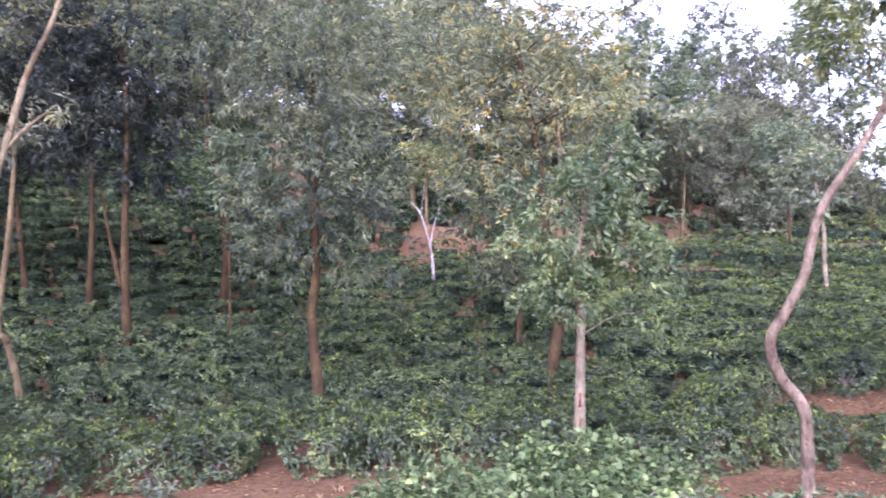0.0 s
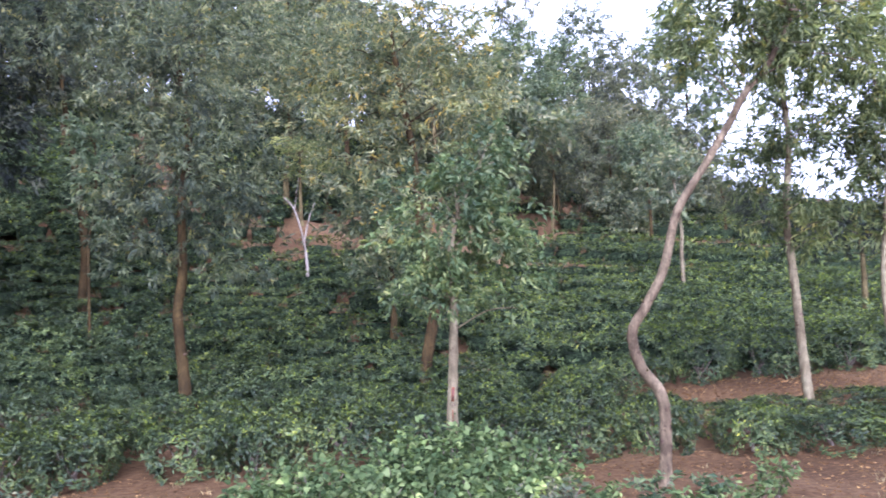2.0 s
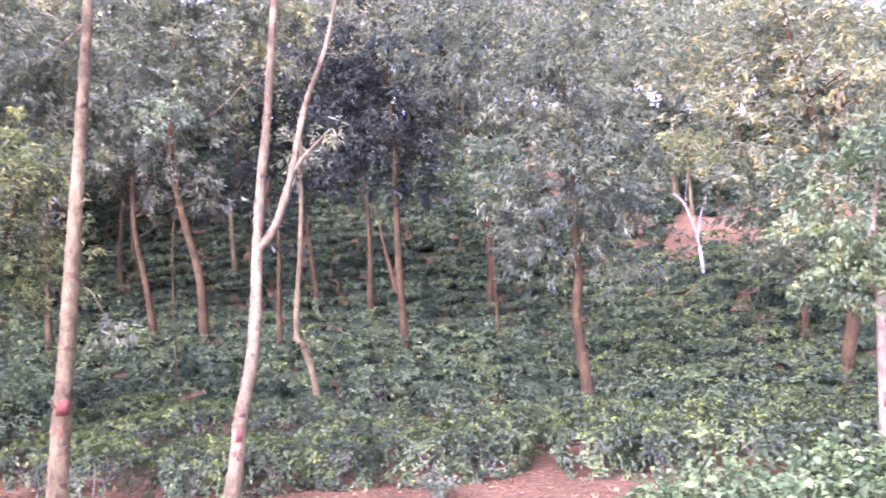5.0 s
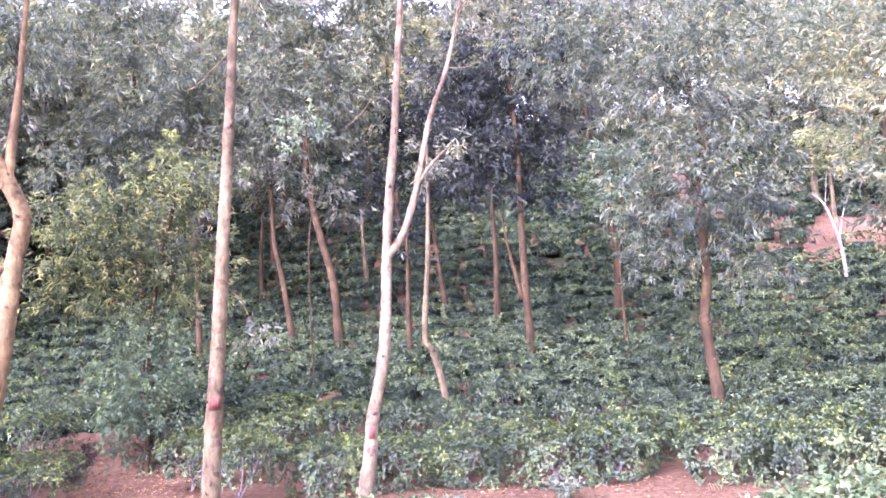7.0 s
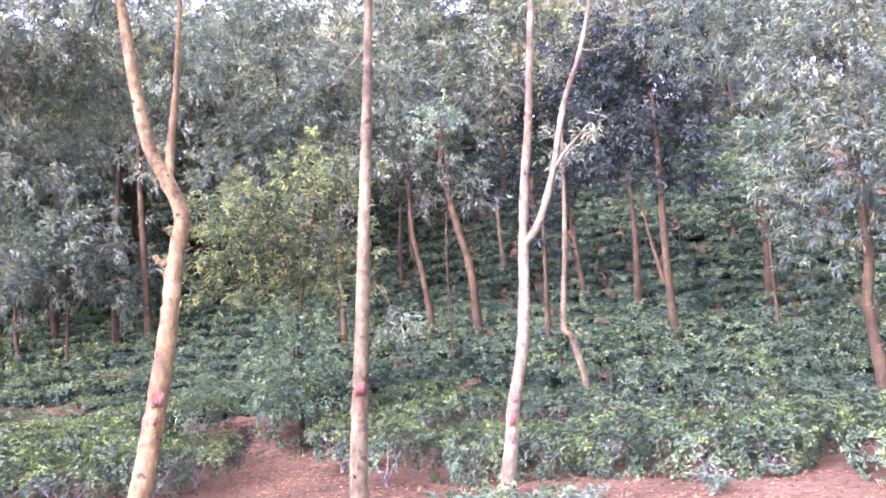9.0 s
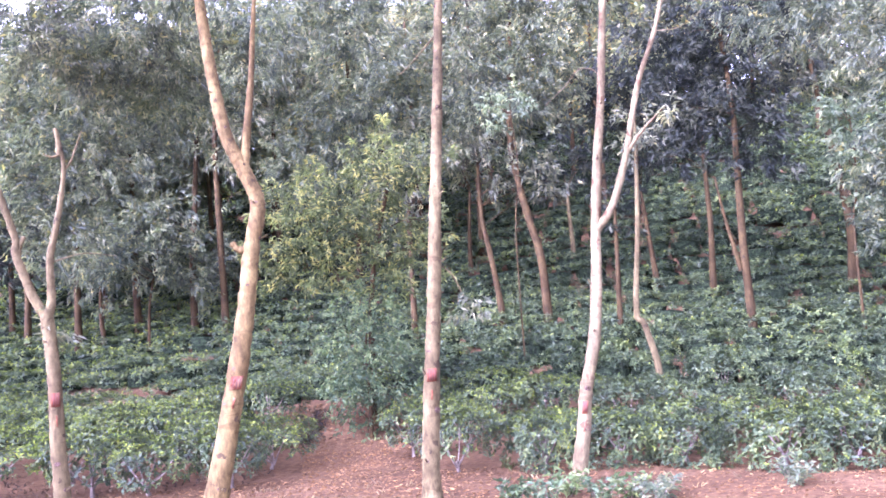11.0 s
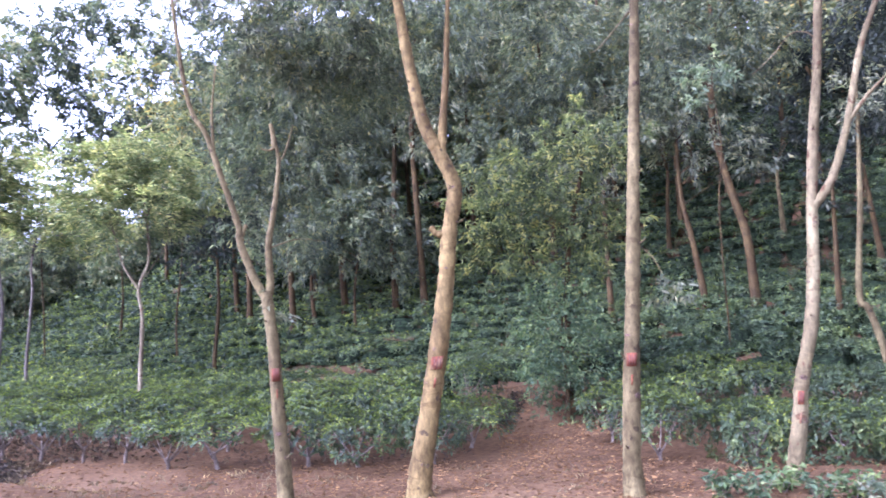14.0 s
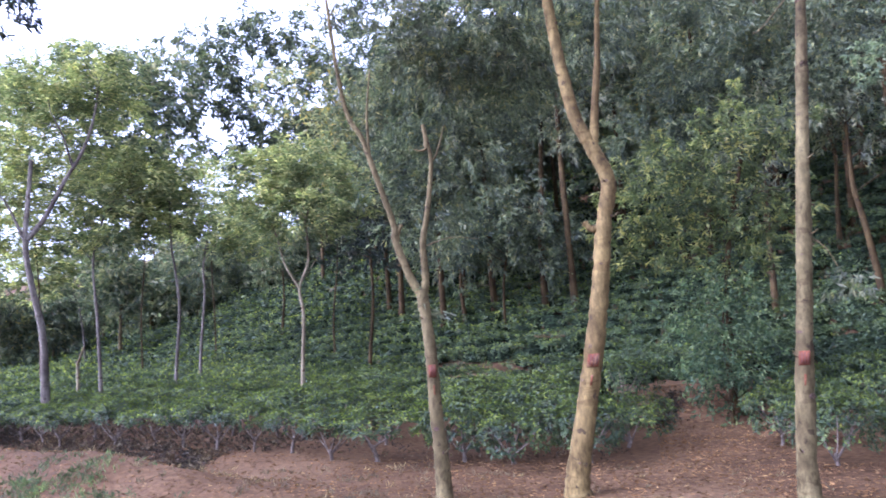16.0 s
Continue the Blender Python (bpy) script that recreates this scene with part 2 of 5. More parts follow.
def spline(pts, per=6):
    """Points along a smooth line through pts."""
    p = np.asarray(pts, float)
    if len(p) < 3:
        return np.linspace(p[0], p[-1], per + 1)
    q = np.vstack([2 * p[0] - p[1], p, 2 * p[-1] - p[-2]])
    out = []
    for i in range(1, len(q) - 2):
        for u in np.arange(per) / per:
            a, b, c, d = q[i - 1], q[i], q[i + 1], q[i + 2]
            out.append(0.5 * (2 * b + (c - a) * u + (2 * a - 5 * b + 4 * c - d) * u * u + (3 * b - a - 3 * c + d) * u ** 3))
    return np.array(out + [p[-1]])


def tube(pts, r0, r1, sides=10, per=6, flare=0.0, rng=None, rough=0.012):
    """A knobbly tapering tube along pts, closed at its end: vertices and quads."""
    c = spline(pts, per)
    n = len(c)
    run = np.concatenate([[0], np.cumsum(np.linalg.norm(np.diff(c, axis=0), axis=1))])
    u = run / run[-1]
    rad = r0 + (r1 - r0) * u ** 0.85 + flare * r0 * np.exp(-run / 0.16)
    if rng is not None:
        rad = rad * (1 + 0.035 * np.sin(run * 9 + rng.uniform(0, 6)) * np.sin(run * 4.3 + rng.uniform(0, 6)))
    t = np.gradient(c, axis=0)
    t /= np.linalg.norm(t, axis=1)[:, None] + 1e-9
    side = np.cross(t, np.array([0.31, 0.87, 0.12]))
    side /= np.linalg.norm(side, axis=1)[:, None] + 1e-9
    other = np.cross(t, side)
    a = np.arange(sides) * 2 * np.pi / sides
    lump = np.ones((n, sides)) if rng is None else 1 + rng.normal(0, rough, (n, sides)) + rng.normal(0, rough * 0.9, (n, 1))
    v = c[:, None] + (side[:, None] * np.cos(a)[None, :, None] + other[:, None] * np.sin(a)[None, :, None]) * (rad[:, None] * lump)[:, :, None]
    i, j = np.meshgrid(np.arange(n - 1), np.arange(sides), indexing="ij")
    k = (j + 1) % sides
    faces = np.stack([i * sides + j, i * sides + k, (i + 1) * sides + k, (i + 1) * sides + j], -1).reshape(-1, 4)
    v = v.reshape(-1, 3)
    cap = len(v)
    v = np.vstack([v, c[-1] + t[-1] * r1 * 0.5])
    end = (n - 1) * sides
    caps = np.array([[end + j, end + (j + 1) % sides, cap, cap] for j in range(sides)])
    return v, faces, caps[:, :3]


def tube_mesh(name, tubes):
    """One mesh of several tubes."""
    vs, tris, at = [], [], 0
    for v, f, c in tubes:
        tris += [f[:, [0, 1, 2]] + at, f[:, [0, 2, 3]] + at, c + at]
        vs.append(v)
        at += len(v)
    return mesh_of(name, np.vstack(vs), np.vstack(tris), True)


def unit(v):
    return v / (np.linalg.norm(v, axis=-1, keepdims=True) + 1e-9)


def leaf_arrays(rng, at, way, length, width, fold=0.25, bend=0.25):
    """Pointed leaves folded along the midrib, tips bending down: vertices (n*4) and triangles (n*2)."""
    n = len(at)
    way = unit(way)
    side = unit(np.cross(way, rng.normal(0, 1, (n, 3))))
    up = np.cross(side, way)
    up *= np.where(up[:, 2:] < 0, -1, 1)
    length, width = np.broadcast_to(length, n)[:, None], np.broadcast_to(width, n)[:, None]
    middle = at + way * length * 0.45
    tip = at + way * length - up * length * bend
    v = np.stack([at, middle + side * width / 2 + up * width * fold, tip, middle - side * width / 2 + up * width * fold], 1).reshape(-1, 3)
    i = np.arange(n)[:, None] * 4
    f = np.concatenate([i + np.array([[0, 2, 1]]), i + np.array([[0, 3, 2]])], 0)
    return v, f


FOOT_X, FOOT_Y = (-80, -53, -29, -19.4, -12, -5, 0, 7, 16, 40, 80), (24, 21, 17.5, 15.8, 14.2, 12, 11.5, 10, 8.5, 6, 3)
EDGE_X, EDGE_Y = (-60, -14, -10.5, -7.5, -5, -3, 0, 2, 4.5, 7.3, 9.5, 14, 60), (5.6, 6.4, 6.7, 6.8, 7.5, 8.3, 8.6, 8.3, 6.9, 4.9, 3.6, 1.6, -10)


def swell(d, w):
    """0 below, d above, with a bend about w wide."""
    return w * np.logaddexp(0, d / w)


def tea_edge(x):
    """The tea's front line."""
    return np.interp(x, EDGE_X, EDGE_Y)


def rise(x, y):
    """The height of the ground: a level verge, then a hillside that steepens and rounds off."""
    x, y = np.asarray(x, float), np.asarray(y, float)
    d = y - np.interp(x, FOOT_X, FOOT_Y)
    left = 1 / (1 + np.exp((x + 9) / 2.5))
    up = (0.165 + 0.12 * left) * swell(d, 0.7) + 0.36 * swell(d - 9, 2.0)
    top = 12 + 20 / (1 + np.exp(np.clip((x - 25) / 4.5, -60, 60))) - 14 / (1 + np.exp(np.clip((x + 38) / 6, -60, 60)))
    hill = top * (1 - np.exp(-up / top))
    ditch = -0.6 / (1 + np.exp(np.clip((x + 9.9 + 0.5 * np.sin(y * 2)) / 0.3, -60, 60))) * np.exp(-((y - 5.95) / 0.72) ** 4)
    ditch += 0.24 / (1 + np.exp(np.clip((x + 7.4) / 0.5, -60, 60))) * np.exp(-((y - 4.75 + 0.1 * np.sin(x * 1.3)) / 0.6) ** 2)
    berm = 0.16 * np.exp(-((y - 4.6 - 0.06 * (x + 8)) / 0.8) ** 2) * np.exp(-((x + 7.5) / 4) ** 2)
    uneven = 0.025 * np.sin(1.9 * x + 0.7 * y) * np.sin(1.3 * y - 0.5 * x) + 0.012 * np.sin(5.1 * x - 2 * y) * np.sin(4.3 * y + x)
    bank = 0.34 / (1 + np.exp(np.clip((10.9 + 0.25 * (x + 5) - y) / 0.13, -60, 60))) * np.exp(-((x + 5.2) / 1.5) ** 4) * np.exp(-((y - 11.2) / 2.2) ** 4)
    step = 0.45 / (1 + np.exp(np.clip((1.75 - (y - np.interp(x, EDGE_X, EDGE_Y))) / 0.22, -60, 60))) / (1 + np.exp(np.clip((8.2 - x) / 0.4, -60, 60)))
    clay = 0.2 / (1 + np.exp(np.clip(-(d - 0.15 * np.sin(x * 1.7)) / 0.1, -60, 60))) * np.exp(-((x + 10.7) / 1.9) ** 4) * np.exp(-(np.clip(d, 0, 20) / 7) ** 2)
    return hill + clay + step + bank + ditch + berm + uneven * (1 + 0.15 * swell(d, 1))


# ---- ground ----
def spread(lo, hi, n, core):
    """n steps from lo to hi, close together near 0."""
    u = np.linspace(math.asinh(lo / core), math.asinh(hi / core), n)
    return core * np.sinh(u)


def steps(far_lo, lo, hi, far_hi, step, n):
    """Even steps from lo to hi, then n steps a side that widen outwards."""
    grow = spread(0, 1, n + 1, 0.004)[1:]
    return np.concatenate([lo + (far_lo - lo) * grow[::-1], np.arange(lo, hi, step), hi + (far_hi - hi) * grow])


gx, gy = steps(-900, -15.5, 12, 900, 0.14, 70), steps(-300, 2.6, 13, 1500, 0.14, 70)
GX, GY = np.meshgrid(gx, gy)
gi, gj = np.meshgrid(np.arange(len(gx) - 1), np.arange(len(gy) - 1))
g0 = (gj * len(gx) + gi).ravel()
ground = part("ground", mesh_of("ground", np.stack([GX, GY, rise(GX, GY)], -1).reshape(-1, 3), np.stack([g0, g0 + 1, g0 + len(gx) + 1, g0 + len(gx)], 1), True), SOIL)
tagged(ground, "bare reddish-brown earth of a tea garden hillside", "ground", kind="structure")


# ---- tea ----
def whorls(rng, at, axis, per, size, young):
    """Shoots at the (n, 3) places: per leaves spiralling round each axis, the upper ones small and steep, all facing along it; young: odds that a shoot is fresh."""
    n = len(at)
    axis = unit(axis)
    east = unit(np.cross(axis, np.array([0.31, 0.2, 0.93]) + rng.normal(0, 0.3, (n, 3))))
    north = np.cross(axis, east)
    spin = rng.uniform(0, 2 * np.pi, n)
    fresh = rng.uniform(0, 1, n) < young
    grow = rng.uniform(0.75, 1.25, n) * size
    vs, tips = [], []
    for k in range(per):
        u = k / max(per - 1, 1)
        a = spin + k * 2.4 + rng.normal(0, 0.3, n)
        lift = np.radians(58 - 56 * u + rng.normal(0, 12, n))
        around = east * np.cos(a)[:, None] + north * np.sin(a)[:, None]
        way = axis * np.sin(lift)[:, None] + around * np.cos(lift)[:, None]
        side = unit(np.cross(axis, around) + rng.normal(0, 0.22, (n, 3)))
        up = unit(axis * np.cos(lift)[:, None] - around * np.sin(lift)[:, None])
        L = (grow * (0.62 + 0.42 * u) * rng.uniform(0.85, 1.15, n))[:, None]
        W = L * 0.44
        foot = at - axis * (0.35 * u * grow)[:, None]
        middle = foot + way * L * 0.5
        tip = foot + way * L - up * L * rng.uniform(0.05, 0.3, n)[:, None]
        vs.append(np.stack([foot, middle + side * W / 2 + up * W * 0.2, tip, middle - side * W / 2 + up * W * 0.2], 1))
        tips.append(fresh & (u < 0.5))
    v = np.concatenate(vs, 0).reshape(-1, 3)
    i = np.arange(n * per)[:, None] * 4
    f = np.concatenate([i + np.array([[0, 2, 1]]), i + np.array([[0, 3, 2]])], 0)
    y = np.concatenate(tips)
    return v, f, np.concatenate([y, y])


def bush_leaves(rng, centre, shoots, size, wide=0.5, top=0.66, skirt=0.3, top_share=0.7, young=0.4, per=6, dome=0.12):
    """Foliage of clipped tea bushes at the (n, 3) centres, so many shoots on each: a lumpy flat table, rounded off at its rim, over a thin skirt."""
    n = len(centre) * shoots
    c = np.repeat(centre, shoots, 0)
    tall = np.repeat(rng.uniform(0.9, 1.07, len(centre)), shoots)
    broad = np.repeat(rng.uniform(0.86, 1.1, len(centre)), shoots)
    lean = np.repeat(rng.normal(0, 0.06, (len(centre), 2)), shoots, 0)
    a = rng.uniform(0, 2 * np.pi, n)
    on_top = rng.uniform(0, 1, n) < top_share
    q = np.where(on_top, np.sqrt(rng.uniform(0, 1, n)), rng.uniform(0.86, 1.0, n))
    lump = 1 + 0.17 * np.sin(3 * a + c[:, 0] * 7) + 0.1 * np.sin(5 * a + c[:, 1] * 9)
    knob = 0.035 * np.sin(8 * q * np.cos(a) + c[:, 0] * 5) * np.sin(7 * q * np.sin(a) + c[:, 1] * 3)
    z = np.where(on_top, top - dome * q ** 3 + knob + rng.normal(0, 0.018, n), top - dome - skirt * rng.uniform(0, 1, n) ** 0.95)
    rad = wide * broad * lump * np.where(on_top, q, q * (0.72 + 0.28 * np.clip((z - top + dome + skirt) / skirt, 0, 1)))
    at = c + np.stack([rad * np.cos(a), rad * np.sin(a), z * tall], 1)
    at[:, :2] += lean * (z / top)[:, None]
    out = np.stack([np.cos(a), np.sin(a), np.zeros(n)], 1)
    axis = out * np.where(on_top, 0.75 * q ** 2, 1.0)[:, None] + np.array([0, 0, 1.0]) * np.where(on_top, 1.0, 0.45)[:, None] + rng.normal(0, 0.2, (n, 3))
    young = np.repeat(np.broadcast_to(young, len(centre)), shoots)
    return whorls(rng, at, axis, per, size, np.where(on_top, young, young * 0.15))


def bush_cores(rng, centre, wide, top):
    """A filler inside each bush: a low uneven dome, coloured dark for the shade among packed leaves and twigs."""
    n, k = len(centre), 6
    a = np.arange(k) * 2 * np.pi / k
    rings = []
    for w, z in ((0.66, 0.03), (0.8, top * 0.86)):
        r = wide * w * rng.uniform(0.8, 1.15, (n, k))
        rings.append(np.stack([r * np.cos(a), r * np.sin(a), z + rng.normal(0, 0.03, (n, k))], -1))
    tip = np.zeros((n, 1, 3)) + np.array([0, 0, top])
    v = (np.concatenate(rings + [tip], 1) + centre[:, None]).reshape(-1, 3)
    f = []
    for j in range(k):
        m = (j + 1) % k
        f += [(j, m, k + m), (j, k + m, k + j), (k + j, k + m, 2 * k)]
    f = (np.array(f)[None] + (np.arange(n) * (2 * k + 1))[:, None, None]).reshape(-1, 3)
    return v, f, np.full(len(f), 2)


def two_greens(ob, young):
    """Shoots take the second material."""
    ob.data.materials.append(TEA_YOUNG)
    ob.data.materials.append(TEA_CORE_SHADE)
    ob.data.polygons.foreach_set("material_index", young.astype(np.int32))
    return ob


def tea_bush(rng, label, shoots, top, skirt, share, young, foot):
    """One bush: a pale forked stem and its foliage."""
    root = new("tea_bush")
    lift = foot + rng.uniform(-0.04, 0.05)
    sway = rng.normal(0, 0.03, 2)
    tubes = [tube([(0, 0, -0.05), (sway[0] * 0.4, sway[1] * 0.4, lift * 0.5), (*sway, lift + 0.03)], 0.021, 0.015, 7, 4, 0.5, rng, 0.05)]
    for k in range(5):
        a = k * 1.26 + rng.uniform(-0.5, 0.5)
        w = rng.uniform(0.2, 0.4) * (1 if foot > 0.1 else 0.6)
        low = lift - rng.uniform(0.0, 0.06)
        tubes.append(tube([(*(sway * 0.9), low), (w * 0.55 * math.cos(a), w * 0.55 * math.sin(a), low + 0.32 * (top - low)), (w * math.cos(a), w * math.sin(a), top - 0.16)], 0.012, 0.005, 5, 3, 0, rng, 0.05))
    part("stem", tube_mesh("tea_stem", tubes), BARKS["stem"], root, "grey-brown forked woody stem")
    v, f, fresh = bush_leaves(rng, np.zeros((1, 3)), shoots, 0.062, 0.58, top, skirt, share, young, 5)
    two_greens(part("foliage", mesh_of("tea_foliage", v, f), TEA, root), fresh)
    return tagged(root, label, "tea bush", "tea bushes along the verge")


def clear_of_paths(x, y):
    """False on the earth paths and banks between the tea."""
    gap = np.abs(x + 3.0 + 0.5 * (y - 8)) < 0.76 - 0.06 * (y - 8)
    gap &= y < 11.2
    lane = (np.abs(y - tea_edge(x) - 2.35) < np.clip((x - 7.9) * 0.35, 0, 0.45)) & (x > 7.9)
    bank = (np.abs(y - np.interp(x, FOOT_X, FOOT_Y) - 0.15 * np.sin(x * 1.7)) < 0.34) & (x > -11.8) & (x < -9.4)
    bare = np.zeros(np.shape(x), bool)
    for bx, by, wide, deep in ((10.8, 21.2, 2.3, 2.0), (21.2, 21.6, 2.0, 1.5), (27.0, 22.8, 2.6, 1.5), (14.8, 15.3, 1.0, 0.6)):
        bare |= ((x - bx) / wide) ** 2 + ((y - by) / deep) ** 2 + 0.8 * np.sin(3.1 * x + y) * np.sin(2.7 * y - 1.3 * x) < 0.8
    return ~(gap | lane | bank | bare)


def tea_rows():
    """Places of all bushes: rows that run along the verge and on up the hill."""
    rng = np.random.default_rng(4)
    spots = []
    line = np.arange(-95, 75, 0.1)
    run = np.concatenate([[0], np.cumsum(np.hypot(np.diff(line), np.diff(tea_edge(line))))])
    for k in range(84):
        xs = np.interp(np.arange(0.4 * rng.uniform(), run[-1], 0.82), run, line)
        xs = xs + rng.normal(0, 0.09, len(xs))
        ys = tea_edge(xs) + 0.3 + min(k, 12) * 1.08 + max(k - 12, 0) * 1.0 + 0.14 * np.sin(xs * 0.35 + k * 0.5) + rng.normal(0, 0.06, len(xs))
        spots.append(np.stack([xs, ys, np.full(len(xs), k)], 1))
    s = np.vstack(spots)
    r, az = np.hypot(s[:, 0], s[:, 1]), np.degrees(np.arctan2(s[:, 0], s[:, 1]))
    s = s[(np.abs(az) < 74) & (r < np.where(az < -40, 75, 58)) & clear_of_paths(s[:, 0], s[:, 1])]
    d = s[:, 1] - np.interp(s[:, 0], FOOT_X, FOOT_Y)
    bare = np.sin(s[:, 0] * 0.41 + 1.3) * np.sin(s[:, 1] * 0.33 + s[:, 0] * 0.12) + rng.normal(0, 0.25, len(s))
    return s[(rng.uniform(0, 1, len(s)) > np.clip(d * 0.002, 0.006, 0.03)) & ~((bare > 0.75) & (d > 8) & (s[:, 0] > 8)) & ~((s[:, 2] % 4 == 3) & (d > 5) & (s[:, 0] > 13))]


spots = tea_rows()
spot_r = np.hypot(spots[:, 0], spots[:, 1])
near_rows = (spots[:, 2] < 4) & (np.abs(spots[:, 0] + 1) < 18) & (spot_r < 19)
rng = np.random.default_rng(11)
# Young shoots, their share raised to paint lit tops on the left rows.
stemmed = [tea_bush(rng, "flat-topped green tea bush on a bare woody stem", 370, 0.64, 0.14, 0.78, 0.9, 0.15) for _ in range(6)]
leafy = [tea_bush(rng, "flat-topped green tea bush on a short woody stem", 440, 0.6, 0.3, 0.66, 0.85, 0.12) for _ in range(4)]
skirted = [tea_bush(rng, "flat-topped green tea bush leafy down to the soil", 620, 0.52, 0.44, 0.5, 0.5, 0.07) for _ in range(6)]
# Leaving out bright shoots puts shade into the rows behind the front two.
shade_bushes = [tea_bush(rng, "flat-topped dark green tea bush, few young shoots in place of shade", 520, 0.54, 0.4, 0.62, 0.1, 0.07) for _ in range(4)]
used = set()
for k, (x, y, row) in enumerate(spots[near_rows]):
    kin = stemmed if x < -6.6 else leafy if x < -1.5 else shade_bushes if row >= 2 and x < 5 else skirted
    made = kin[k % len(kin)]
    place = pose(x, y, float(rise(x, y)), 0, 0, rng.uniform(0, 360)) @ Matrix.Diagonal((*(rng.uniform(0.85, 1.1),) * 2, rng.uniform(0.86, 1.12) * (0.76 if x > 7.2 and row < 2 else 1), 1))
    if made.name in used:
        copy_thing(made, place)
    else:
        made.matrix_basis = place
        used.add(made.name)
rest = spots[~near_rows]
rest = np.stack([rest[:, 0], rest[:, 1], rise(rest[:, 0], rest[:, 1])], 1)
rest_r = np.hypot(rest[:, 0], rest[:, 1])
field = []
for lo, hi, shoots, size, per, share in ((0, 14, 220, 0.064, 5, 0.78), (14, 20, 130, 0.076, 5, 0.78), (20, 30, 62, 0.102, 5, 0.76), (30, 46, 20, 0.175, 4, 0.62), (46, 99, 5, 0.36, 3, 0.6)):
    band = rest[(rest_r >= lo) & (rest_r < hi)]
    # Share of bright shoots paints shade under the trees, light on open slopes.
    light_share = np.where(band[:, 0] > 0, np.clip(0.1 + 0.055 * (band[:, 0] - 2), 0.1, 0.6), np.clip(0.1 - 0.05 * (band[:, 0] + 4), 0.1, 0.55))
    field.append(bush_leaves(rng, band, shoots, size, 0.6, 0.6, 0.36, share, light_share, per, 0.12))
on_bank = (np.abs(rest[:, 1] - np.interp(rest[:, 0], FOOT_X, FOOT_Y)) < 1.1) & (np.abs(rest[:, 0] + 10.5) < 2.6) | (np.hypot(rest[:, 0] + 5.2, rest[:, 1] - 11.4) < 1.6)
# Dark filler domes put shade into the gaps between the field bushes.
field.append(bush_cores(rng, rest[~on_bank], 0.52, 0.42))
at, fs = 0, []
for v, f, young in field:
    fs.append(f + at)
    at += len(v)
field_mesh = mesh_of("tea_field", np.vstack([v for v, f, y in field]), np.vstack(fs))
tagged(two_greens(part("tea_field", field_mesh, TEA), np.concatenate([y for v, f, y in field])), "rows of clipped tea bushes covering the flat and the hillside", "tea field", kind="stuff")


# ---- trees ----
SHAPES = {  # leaf length, width, droop, leaves in a spray, length of a spray, cover
    "acacia": (0.12, 0.029, 0.55, 18, 0.24, 2.1),
    "flower": (0.13, 0.03, 0.15, 18, 0.24, 2.2),
    "dark": (0.12, 0.042, 0.35, 16, 0.22, 2.6),
    "broad": (0.105, 0.044, 0.35, 14, 0.2, 4.2),
    "olive": (0.12, 0.03, 0.3, 18, 0.24, 2.1),
    "light": (0.105, 0.042, 0.35, 14, 0.2, 3.4),
    "verge": (0.12, 0.031, 0.5, 18, 0.24, 2.9),
    "fine": (0.088, 0.036, 0.4, 14, 0.18, 4.2),
    "deep": (0.12, 0.029, 0.5, 18, 0.24, 2.7),
    "feather": (0.1, 0.025, 0.0, 20, 0.32, 4.2),
    "sapling": (0.08, 0.034, 0.45, 10, 0.14, 1.9),
}
tree_rng = np.random.default_rng(21)


def crown_leaves(lobes, kind, scale, rng):
    """Leaves in sprays along short twigs that reach outwards, thicker towards each lobe's outside, with gaps between."""
    length, width, droop, per, twig, cover = SHAPES[kind]
    length, width, twig = length * scale, width * scale, twig * min(scale, 1.6)
    all_at, all_way, centres = [], [], []
    for x, y, z, rx, rz in lobes:
        leaves = 1.1 * cover * math.pi * rx * rz / (0.6 * length * width)
        n = max(4, int(leaves / per))
        d = unit(rng.normal(0, 1, (n, 3)))
        q = rng.uniform(0, 1, n) ** 0.42 * (1 + 0.25 * np.sin(4 * d[:, 0] + 3 * x) * np.sin(5 * d[:, 2] + z) + rng.normal(0, 0.08, n))
        c = np.array([x, y, z]) + d * q[:, None] * np.array([rx, rx, rz])
        s = 4.2 / min(scale, 2.2)
        holes = np.sin(s * c[:, 0] + 1.7 * z) * np.sin(s * 1.1 * c[:, 2] + 2 * x) * np.sin(s * 0.9 * c[:, 1] + y)
        keep = holes > (-0.34 if kind in ("broad", "feather") else -0.2)
        c, d = c[keep], d[keep]
        centres.append(c)
        m = len(c) * per
        axis = np.repeat(unit(d * np.array([0.9, 0.9, 0.5]) + rng.normal(0, 0.45, (len(c), 3)) + np.array([0, 0, 0.1 if kind == "feather" else 0.25])), per, 0)
        if kind == "feather":
            axis[:, 2] *= 0.25
        u = rng.uniform(0, 1, m)
        all_at.append(np.repeat(c, per, 0) + axis * (u * twig)[:, None] + rng.normal(0, 0.03 * scale, (m, 3)))
        all_way.append(axis * 0.7 + rng.normal(0, 0.55, (m, 3)) * np.array([1, 1, 0.4 if kind == "feather" else 1]) + np.array([0, 0, -droop]))
    at, way = np.vstack(all_at), np.vstack(all_way)
    L = length * rng.uniform(0.6, 1.2, len(at))
    return leaf_arrays(rng, at, way, L, L * width / length), np.vstack(centres)


